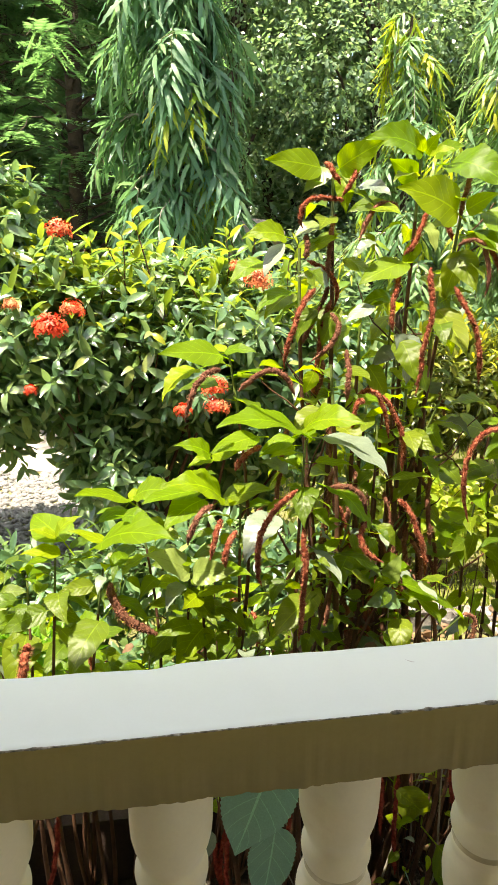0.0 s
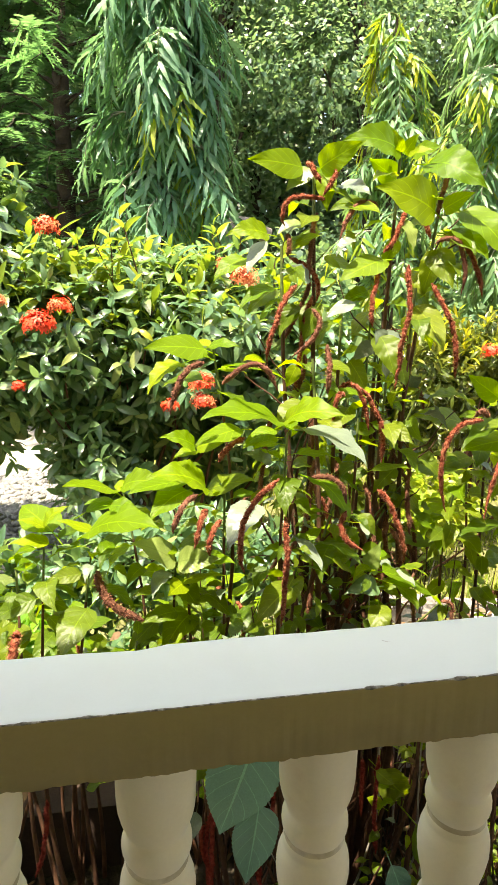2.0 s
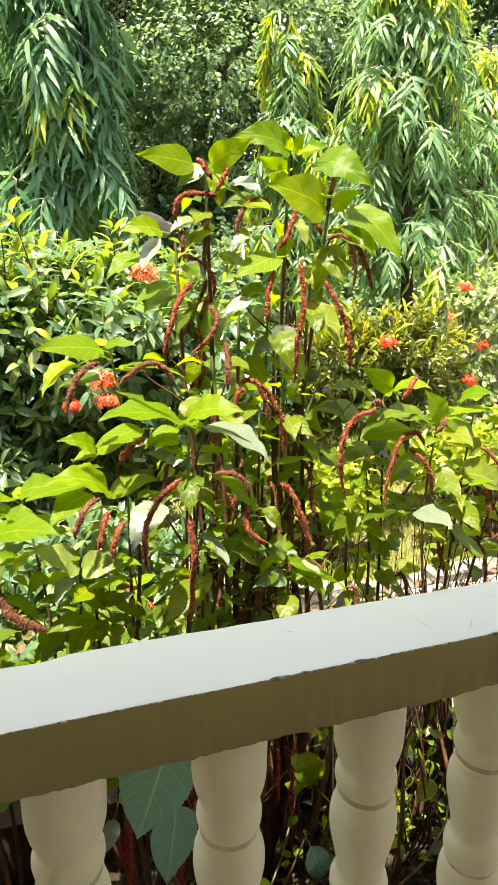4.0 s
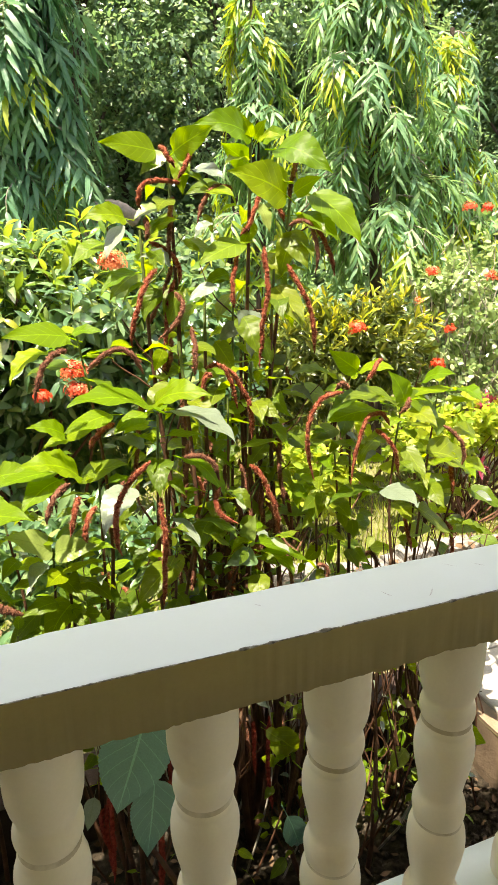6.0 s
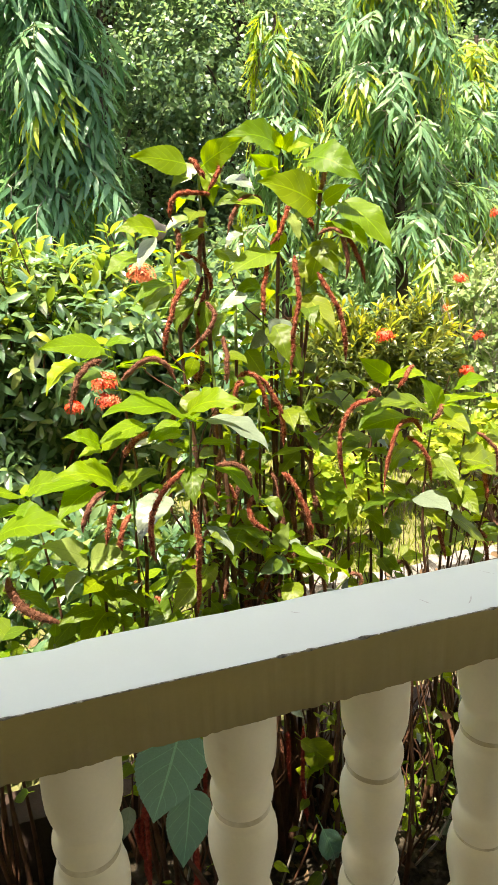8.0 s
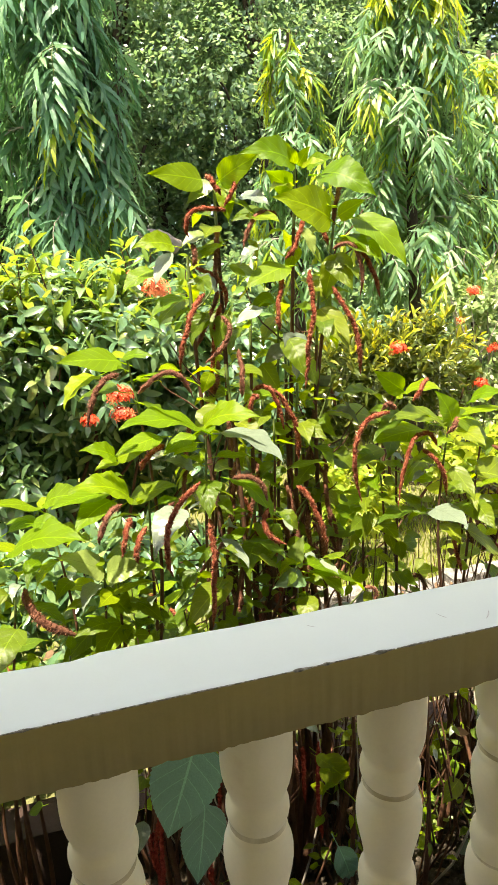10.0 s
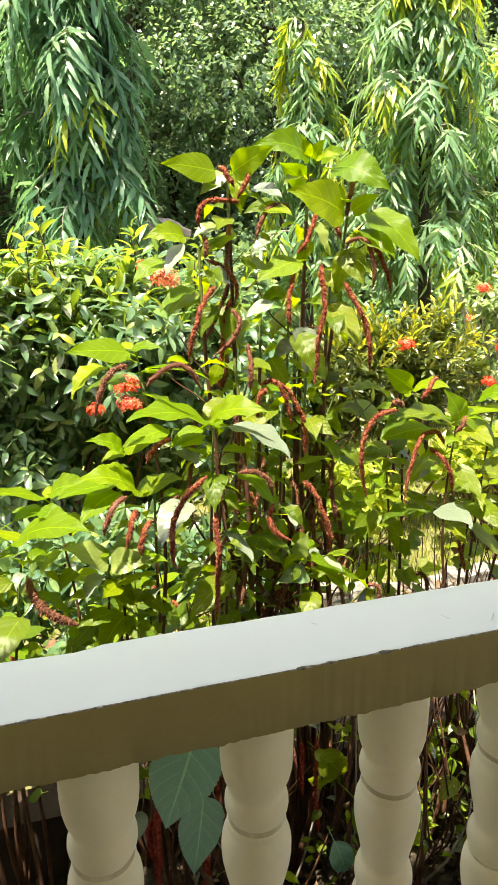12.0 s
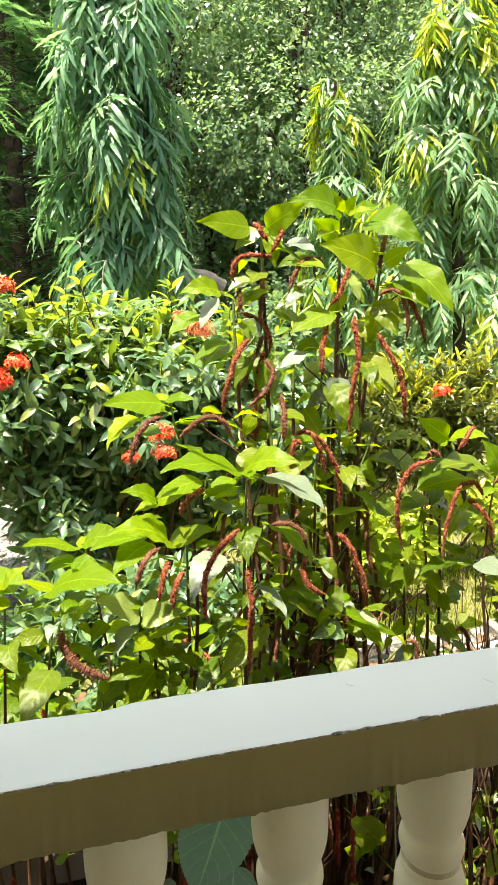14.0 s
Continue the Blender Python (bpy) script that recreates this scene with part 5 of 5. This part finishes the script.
ixora, rng = shrub("ixora_bush", (0.05, 2.45, -0.02), "dense ixora bush with glossy leaves and red flower heads",
                   [((-0.15, 2.35, 1.12), (0.55, 0.45, 0.46)), ((0.35, 2.30, 1.15), (0.50, 0.45, 0.42)), ((-0.45, 2.25, 1.12), (0.40, 0.40, 0.38)),
                    ((-0.66, 2.20, 1.05), (0.30, 0.35, 0.40)), ((-0.62, 2.32, 1.46), (0.22, 0.28, 0.34)), ((-0.60, 2.35, 1.70), (0.17, 0.22, 0.24)), ((-0.36, 2.25, 1.42), (0.15, 0.2, 0.2)), ((0.20, 2.48, 0.90), (0.55, 0.32, 0.38)), ((0.75, 2.25, 0.95), (0.45, 0.40, 0.45)), ((0.10, 2.45, 1.26), (0.34, 0.35, 0.32)), ((0.55, 2.4, 1.2), (0.35, 0.3, 0.28)), ((0.22, 2.72, 0.5), (0.66, 0.35, 0.45)), ((-0.16, 2.12, 0.56), (0.21, 0.2, 0.34))],
                   IXORA_LEAF, ELLIPTIC, 3100, 7, 0.100, 21, 1.1, 0.28, STEM, 22, tip_mat=IXORA_TIP, tip_low=1.22)
shoot_n = 70
shoot_at = np.stack([-0.55 + 1.3 * rng.random(shoot_n), 2.05 + 0.45 * rng.random(shoot_n), 1.26 + 0.42 * rng.random(shoot_n) ** 1.6], -1)
shoot_dir = unit(np.stack([rng.normal(0, 0.25, shoot_n), rng.normal(-0.1, 0.2, shoot_n), np.ones(shoot_n)], -1))
tip_leaves = under("shoot_leaves", scatter("shoot_leaves", ELLIPTIC, twig_leaves(shoot_at, shoot_dir, 9, 0.10, 1.2, rng, 0.15, 0.026), [IXORA_TIP]), ixora, "yellow-green young leaves")
tip_leaves["kind"] = "stuff"
for k in range(shoot_n):
    under("cane", tubes("cane", [(bend(shoot_at[k] - shoot_dir[k] * 0.34, shoot_at[k], 6, 0.008, rng), np.linspace(0.004, 0.002, 6))], [STEM], 5, 0.0, k), ixora)
for p, s, m in ((FLOWERS["l1"], 0.060, [PETAL]), (FLOWERS["l2"], 0.050, [ORANGE_PETAL, PETAL]), (FLOWERS["l3"], 0.045, [PETAL, ORANGE_PETAL]), (FLOWERS["ix2"], 0.054, [ORANGE_PETAL]),
                (FLOWERS["ix"], 0.046, [PETAL, ORANGE_PETAL]), (FLOWERS["ix_b"], 0.044, [PETAL, ORANGE_PETAL]), (FLOWERS["ix_c"], 0.03, [PETAL]), (FLOWERS["ix_d"], 0.03, [ORANGE_PETAL]),
                (FLOWERS["l4"], 0.03, [ORANGE_PETAL]), (FLOWERS["l5"], 0.025, [PETAL])):
    flower_head(ixora, p, s, rng, m, 95)

shrub("ixora_bush", (-1.0, 2.9, -0.02), "ixora bush with yellow-green shoot tips", [((-1.15, 2.70, 1.42), (0.50, 0.45, 0.52)), ((-0.95, 2.85, 1.25), (0.40, 0.40, 0.42))],
                       IXORA_LEAF, ELLIPTIC, 800, 7, 0.105, 22, canes=5, tip_mat=IXORA_TIP)

croton, rng = shrub("croton_bush", (1.78, 2.55, -0.02), "croton bush with yellow and green variegated leaves",
                    [((1.70, 2.55, 0.90), (0.45, 0.35, 0.38)), ((2.05, 2.50, 1.00), (0.38, 0.35, 0.34)), ((1.35, 2.6, 0.80), (0.40, 0.35, 0.35))],
                    CROTON_LEAF, STRAP, 800, 10, 0.078, 23, 0.65, 0.0, tip_mat=CROTON_TIP, tip_share=(0.8, 0.6, 0.4, 0.25, 0.15), tip_low=1.08)
flower_head(croton, FLOWERS["r1"], 0.048, rng, [PETAL], 70)
flower_head(croton, FLOWERS["r5"], 0.03, rng, [ORANGE_PETAL], 30)

redbush, rng = shrub("flowering_bush", (2.95, 2.75, -0.02), "open twiggy bush with small pale leaves and red flowers",
                     [((2.90, 2.75, 1.10), (0.50, 0.45, 0.58)), ((3.25, 2.7, 1.25), (0.45, 0.45, 0.65)), ((2.75, 2.65, 0.6), (0.5, 0.4, 0.45)), ((2.62, 2.7, 1.30), (0.30, 0.3, 0.26)), ((2.50, 2.65, 0.95), (0.26, 0.3, 0.22))],
                     PALE_LEAF, ROUNDED, 620, 6, 0.052, 24, 1.0, 0.0, TWIG, 90, 0.2, 0.022, 0.010)
for k in range(90):
    foot = np.array([2.45 + 1.1 * rng.random(), 2.35 + 0.4 * rng.random(), 0.55 + 1.0 * rng.random()])
    tip = foot + np.array([rng.normal(0, 0.16), rng.normal(-0.03, 0.08), 0.10 + 0.24 * rng.random()])
    under("twig", tubes("twig", [(bend(foot, tip, 7, 0.012, rng), np.linspace(0.0036, 0.0014, 7))], [TWIG], 5, 0.1, k), redbush)
for key in ("r2", "r3", "r3b", "r3c", "r4", "r6", "r7", "r8"):
    flower_head(redbush, FLOWERS[key], 0.040, rng, [PETAL], 50)

shrub("golden_hedge", (2.35, 1.98, 0.0), "low golden-green hedge on thin dark stems",
                   [((2.15, 2.05, 0.52), (0.30, 0.18, 0.18)), ((2.6, 2.05, 0.55), (0.35, 0.18, 0.20)), ((3.1, 2.1, 0.55), (0.4, 0.2, 0.2))],
                   HEDGE_LEAF, SIMPLE, 360, 7, 0.06, 25, 0.9, 0.0, STEM, 40, 0.3, 0.012, 0.008)
shrub("golden_hedge", (1.25, 2.05, 0.0), "low golden-green hedge on thin dark stems",
                       [((0.95, 2.1, 0.30), (0.35, 0.18, 0.22)), ((1.45, 2.1, 0.34), (0.35, 0.18, 0.22))],
                       HEDGE_LEAF, SIMPLE, 300, 7, 0.06, 26, 0.9, 0.0, STEM, 26, 0.3, 0.012, 0.008)
shrub("purple_plant", (2.60, 2.15, 0.0), "small plant with purple-red strap leaves", [((2.62, 2.10, 0.66), (0.07, 0.06, 0.06)), ((2.42, 1.98, 0.34), (0.10, 0.06, 0.06))],
                    PURPLE_LEAF, NARROW, 10, 6, 0.075, 27, 0.8, 0.0, STEM, 8, 0.2, 0.01, 0.006)
shrub("green_groundcover", (-0.42, 1.05, 0.0), "bright green low leafy plant beside the bed", [((-0.36, 1.05, 0.32), (0.20, 0.12, 0.15)), ((-0.65, 1.1, 0.28), (0.25, 0.16, 0.18))],
                       GROUNDCOVER, NARROW, 300, 8, 0.075, 28, 0.8, 0.0, GREEN_STEM, 10, 0.3, 0.012, 0.005)

shrub("leafy_shrub", (0.08, 1.40, 0.0), "dark blue-green shrub with narrow leaves in the shade", [((0.05, 1.38, 0.48), (0.30, 0.16, 0.22)), ((0.45, 1.4, 0.40), (0.30, 0.16, 0.22)), ((-0.2, 1.4, 0.38), (0.2, 0.14, 0.24)), ((-0.48, 1.45, 0.34), (0.24, 0.15, 0.24)), ((0.0, 1.25, 0.16), (0.5, 0.14, 0.15)), ((-0.25, 1.06, 0.12), (0.5, 0.10, 0.12))],
                         IXORA_LEAF, NARROW, 460, 8, 0.085, 29, 0.85, 0.1, STEM, 16, 0.3, 0.014, 0.006)

LANCE = [leaf_shape(11, 2, 0.132 + 0.010 * k, 0.36, 0.12, 0.04, 0.08 * k, 0.018, 4.5 + 0.4 * k, 0.05, 0.2 * (k - 1)) for k in range(4)]


def weeping_tree(at, height, low, radius, boughs, label, seed, lean=(0, 0), young=0.18, length=0.19, top_taper=1.0, leaf=ASHOKA_LEAF):
    """Weeping mast tree: a straight trunk with boughs that droop in tufts of long wavy leaves."""
    rng = np.random.default_rng(seed)
    tree = thing("weeping_tree", at, label, "tree", "weeping trees")
    top = np.array([at[0] + lean[0], at[1] + lean[1], height])
    trunk = bend((at[0], at[1], -0.05), top, 16, 0.03, rng)
    under("trunk", tubes("trunk", [(trunk, np.linspace(0.06, 0.015, 16))], [BARK], 12, 0.12, seed), tree)
    O, A, N, L, M = [], [], [], [], []
    u = np.linspace(0, 1, 9)[:, None]
    for b in range(boughs):
        rise = ((b + rng.random()) / boughs) ** 0.9
        h = low + (height - low) * rise
        f = (h + 0.05) / (height + 0.05)
        p = np.array([np.interp(f, np.linspace(0, 1, 16), trunk[:, i]) for i in range(3)])
        az = 2.4 * b + rng.normal(0, 0.5)
        R = radius * (0.45 + 0.60 * rng.random()) * (1.0 - top_taper * 0.62 * rise**1.6)
        out = np.array([math.cos(az), math.sin(az), 0.0])
        bough = p + out * R * u * 0.8 + np.array([0, 0, 1.0]) * (0.30 * R * np.sin(u * 2.4) - 0.10 * u**2)
        runs = [(bough, np.linspace(0.008, 0.003, 9))]
        fresh_bough = rng.random() < young + (0.55 if young < 0.15 else 1.3) * max(0.0, rise - 0.62)
        for t in range(6):
            q0 = 0.25 + 0.75 * (t + rng.random()) / 6
            a0 = np.array([np.interp(q0, u[:, 0], bough[:, i]) for i in range(3)])
            turn = az + rng.normal(0, 0.95)
            way = np.array([math.cos(turn), math.sin(turn), 0.0])
            reach, fall = R * (0.22 + 0.25 * rng.random()), length * (0.9 + 1.3 * rng.random())
            twig = a0 + way * reach * (1 - (1 - u) ** 1.8) + np.array([0, 0, 1.0]) * (0.02 * np.sin(u * 3.1) - fall * u**1.7) + rng.normal(0, 0.006, (9, 3))
            runs.append((twig, np.linspace(0.004, 0.0015, 9)))
            n = 10 + int(rng.integers(5))
            q = np.linspace(0.15, 1.0, n)
            P = np.stack([np.interp(q, u[:, 0], twig[:, i]) for i in range(3)], -1)
            T = unit(np.gradient(P, axis=0))
            face = unit(way * 0.9 + np.array([0, 0, 0.5]))
            side = unit(np.cross(T, face) + 1e-6)
            sgn = np.where(np.arange(n) % 2, 1.0, -1.0)[:, None]
            A.append(unit(side * sgn * (0.95 - 0.5 * q[:, None]) + T * 0.5 + way * 0.30 + np.array([0, 0, -0.52]) + rng.normal(0, 0.22, (n, 3))))
            O.append(P)
            N.append(unit(face + side * sgn * 0.25 + rng.normal(0, 0.36, (n, 3))))
            L.append(length * (0.75 + 0.4 * rng.random(n)) * np.interp(q, [0, 0.7, 1], [0.85, 1, 0.75]))
            fresh = fresh_bough and rng.random() < 0.75
            M.append(np.where(q > (0.55 if rise < 0.8 else 0.2), 1, 0) if fresh else np.zeros(n, int))
        under("bough", tubes("bough", runs, [GREEN_STEM if b % 2 else TWIG], 5, 0.0, b), tree)
    fr = bases(np.concatenate(O), np.concatenate(A), np.concatenate(N), np.concatenate(L))
    crown = under("crown", scatter("crown", LANCE, fr, [leaf, ASHOKA_YOUNG], np.concatenate(M)), tree)
    crown["kind"] = "stuff"
    return tree


weeping_tree((0.30, 3.45, 0), 4.4, 1.78, 0.50, 78, "weeping mast tree with drooping blue-green wavy leaves", 31, (-0.1, 0.05), 0.11, 0.215, 0.8)
weeping_tree((2.62, 3.30, 0), 3.55, 1.45, 0.70, 74, "weeping mast tree with yellow-green young leaves", 32, (-0.2, 0.0), 0.26, 0.168, leaf=ASHOKA_PALE)
weeping_tree((3.35, 3.65, 0), 3.15, 1.45, 0.55, 36, "lower weeping mast tree with yellow-tipped leaves", 34, (0.0, 0.0), 0.30, 0.16, leaf=ASHOKA_PALE)
weeping_tree((1.95, 3.95, 0), 3.25, 1.3, 0.46, 26, "slim weeping mast tree with pale young leaves", 33, (-0.08, 0.0), 0.50, 0.165, leaf=ASHOKA_PALE)

pts = bezier((0.50, 3.75, 1.40), (0.66, 3.75, 1.78), (0.96, 3.85, 1.76), 16)
root = bezier((0.42, 3.75, -0.05), (0.44, 3.75, 0.75), (0.50, 3.75, 1.42), 14)
dead = thing("dead_trunk", (0.42, 3.75, 0), "pale bare bent tree trunk", "tree trunk")
under("trunk", tubes("trunk", [(np.concatenate([root, pts[1:]]), np.linspace(0.075, 0.055, 29))], [PALE_BARK], 12, 0.14, 4), dead)


def forest_tree(at, height, spread, label, seed, twigs=900, leaf=0.085, low=0.6, mat=None, trunk_thick=0.10, shapes=None, per=6, lean=(0, 0)):
    rng = np.random.default_rng(seed)
    tree = thing("garden_tree", at, label, "tree", "background trees")
    top = np.array([at[0] + lean[0], at[1] + lean[1], height * 0.9])
    trunk = bend((at[0], at[1], -0.05), top, 18, 0.10, rng)
    under("trunk", tubes("trunk", [(trunk, np.linspace(trunk_thick, trunk_thick * 0.25, 18))], [BARK], 12, 0.12, seed), tree)
    lumps = []
    for k in range(15):
        h = low + (height - low) * (k + 0.5) / 15
        az, r = rng.random() * 6.283, spread * 0.62 * rng.random() ** 0.6
        c = (at[0] + math.cos(az) * r, at[1] + math.sin(az) * r * 0.8, h)
        s = spread * (0.42 + 0.25 * rng.random())
        lumps.append((c, (s, s * 0.8, s * 0.62)))
        base = trunk[min(17, max(2, int(h / height * 15)))]
        limb = bend(base, c, 8, 0.06, rng, (0, 0, 0.05))
        under("limb", tubes("limb", [(limb, np.linspace(trunk_thick * 0.35, 0.008, 8))], [BARK], 7, 0.1, k), tree)
    tips, dirs = lump_points(twigs, lumps, rng, 0.35)
    fr = twig_leaves(tips, dirs, per, leaf, 0.9, rng, 0.35, 0.03, 0.35)
    crown = under("crown", scatter("crown", shapes or FAR_LEAF, fr, [mat or FOREST_LEAF]), tree)
    crown["kind"] = "stuff"
    return tree


for k, (x, y, h, s) in enumerate(((0.9, 6.6, 6.5, 1.5), (2.6, 6.4, 6.8, 1.6), (4.4, 6.2, 6.5, 1.6), (6.2, 5.6, 6.5, 1.6), (1.8, 8.4, 7.5, 1.9), (4.0, 8.6, 7.5, 1.9), (6.6, 8.0, 7.5, 2.0),
                                   (-0.3, 9.4, 8.0, 2.0), (-2.6, 8.8, 7.5, 2.0), (8.0, 5.6, 6.5, 1.8), (-4.6, 7.5, 7.0, 2.0), (5.4, 7.3, 8.5, 1.9), (8.6, 7.4, 9.0, 2.2), (-1.5, 7.3, 7.0, 1.7), (-2.9, 6.4, 6.5, 1.6), (0.6, 11.0, 9.0, 2.4), (3.6, 11.2, 9.0, 2.4), (7.0, 11.0, 9.0, 2.4), (-3.0, 11.5, 9.0, 2.4),
                                   (7.3, 7.0, 8.0, 2.0), (10.2, 8.6, 9.0, 2.6), (5.2, 9.7, 9.0, 2.4), (2.9, 9.8, 9.0, 2.2), (9.4, 11.5, 10.0, 3.0), (3.3, 7.4, 8.0, 1.9), (-1.2, 12.5, 10.0, 3.0), (2.0, 13.0, 10.0, 3.0), (5.6, 13.0, 10.5, 3.2))):
    forest_tree((x, y, 0), h, s, "leafy broadleaved tree in the dense garden", 50 + k, 4200 if y < 7 else 1900 if y < 10 else 1300, 0.066 if y < 7 else 0.125 if y < 10 else 0.22, 0.3, shapes=FARTHEST)


def feather_tree(at, height, seed):
    """Tree with a dark trunk and sprays of fine feathery leaves."""
    rng = np.random.default_rng(seed)
    tree = thing("feathery_tree", at, "dark-trunked tree with fine feathery foliage", "tree")
    trunk = bend((at[0], at[1], -0.05), (at[0] - 0.02, at[1], height), 18, 0.05, rng)
    under("trunk", tubes("trunk", [(trunk, np.linspace(0.088, 0.06, 18))], [BARK], 14, 0.12, seed), tree)
    O, A, N, L = [], [], [], []
    for b in range(120):
        h = 1.2 + (height - 1.6) * rng.random()
        az = rng.random() * 6.283
        out = np.array([math.cos(az), math.sin(az), 0.0])
        R = 0.7 + 0.9 * rng.random()
        u = np.linspace(0, 1, 9)[:, None]
        pts = np.array([at[0], at[1], h]) + out * R * u + np.array([0, 0, 1.0]) * (0.25 * np.sin(u * 2.2) - 0.35 * u**2) + rng.normal(0, 0.02, (9, 3))
        under("limb", tubes("limb", [(pts, np.linspace(0.014, 0.003, 9))], [BARK], 5, 0.0, b), tree)
        for f in range(16):
            q = 0.15 + 0.85 * rng.random()
            p = np.array([np.interp(q, u[:, 0], pts[:, i]) for i in range(3)])
            d = out * 0.6 + rng.normal(0, 0.6, 3)
            d[2] = d[2] * 0.4 - 0.15
            d /= np.linalg.norm(d)
            n = 13
            s = np.linspace(0.03, 0.26, n)[:, None]
            P = np.concatenate([p + d * s, p + d * s]) - np.array([0, 0, 1]) * np.concatenate([s, s]) ** 2
            sd = np.cross(d, (0, 0, 1.0))
            sd /= np.linalg.norm(sd)
            sg = np.concatenate([np.ones((n, 1)), -np.ones((n, 1))])
            O.append(P), A.append(unit(sd * sg + d * 0.35 + rng.normal(0, 0.08, (2 * n, 3))))
            N.append(np.tile([0, 0, 1.0], (2 * n, 1)) + rng.normal(0, 0.2, (2 * n, 3)))
            L.append(np.full(2 * n, 0.075))
    blade = [leaf_shape(2, 1, 0.22, 0.45, 0.0, 0.02)]
    crown = under("crown", scatter("crown", blade, bases(np.concatenate(O), np.concatenate(A), np.concatenate(N), np.concatenate(L)), [FEATHER_LEAF]), tree)
    crown["kind"] = "stuff"


feather_tree((-0.56, 6.0, 0), 6.8, 71)
feather_tree((-1.9, 6.3, 0), 6.5, 72)

for k, (x, y, w, h) in enumerate(((-2.6, 5.6, 1.0, 1.5), (-0.2, 5.3, 0.8, 1.5), (1.3, 5.0, 0.9, 1.5), (3.0, 4.9, 0.9, 1.4), (4.6, 4.5, 0.9, 1.5), (5.6, 3.6, 0.8, 1.5))):
    shrub("garden_shrub", (x, y, -0.02), "dark leafy shrub under the trees", [((x, y, h * 0.55), (w, 0.5, h * 0.5)), ((x + 0.4, y + 0.1, h * 0.8), (w * 0.6, 0.45, h * 0.4))],
          FOREST_LEAF, FAR_LEAF, 560, 6, 0.09, 90 + k, 0.9, 0.25, BARK, 12)

# lawn and gravel
rng = np.random.default_rng(80)
n = 22000
pos = np.stack([-0.2 + 6.0 * rng.random(n), 1.80 + 3.3 * rng.random(n) ** 1.3, np.full(n, -0.022)], -1)
al = np.stack([rng.normal(0, 0.35, n), rng.normal(0, 0.35, n), np.ones(n)], -1)
nm = np.stack([rng.normal(0, 1, n), rng.normal(0, 1, n), np.full(n, 0.2)], -1)
tagged(new("lawn_grass", scatter("lawn_grass", [leaf_shape(2, 1, 0.12, 0.3, 0.0, 0.1)], bases(pos, al, nm, 0.04 + 0.05 * rng.random(n)), [GRASS])),
       "sunlit short yellow-green lawn grass", "grass", "", "stuff")


def pebble_bed(name, n, x0, x1, y0, y1, size, label, seed):
    rng = np.random.default_rng(seed)
    bm = bmesh.new()
    bmesh.ops.create_icosphere(bm, subdivisions=1, radius=1.0)
    V = np.array([v.co[:] for v in bm.verts])
    F = np.array([[v.index for v in f.verts] for f in bm.faces])
    bm.free()
    pos = np.stack([x0 + (x1 - x0) * rng.random(n), y0 + (y1 - y0) * rng.random(n), np.full(n, -0.012)], -1)
    al, nm = unit(rng.normal(0, 1, (n, 3)) * (1, 1, 0.2)), unit(rng.normal(0, 0.3, (n, 3)) + (0, 0, 1))
    fr = bases(pos, al, nm, size * (0.5 + rng.random(n)))
    fr[:, :, 2] *= 0.6
    P = np.einsum("nij,vj->nvi", fr[:, :, :3], V) + fr[:, None, :, 3]
    return tagged(new(name, raw_mesh(name, P.reshape(-1, 3), (F[None] + (np.arange(n) * len(V))[:, None, None]).reshape(-1, 3), None, [GRAVEL])), label, "gravel", "", "stuff")


bed_clods = pebble_bed("soil_clods", 5200, -1.4, 1.33, 0.16, 0.81, 0.011, "dark crumbled soil and grit on the planting bed", 82)
bed_clods.location.z, bed_clods["category"] = SOIL_Z + 0.018, "soil"
bed_clods.data.materials[0] = SOIL
pebble_bed("gravel", 6500, -2.2, -0.2, 2.0, 4.35, 0.022, "grey gravel of the garden drive", 81)
structure("drive", mesh_of("drive", box_bm((8.0, 4.3, 0.06), (-4.0, 6.5, -0.04), 0.005), CONCRETE), "sunlit pale concrete drive", "pavement")
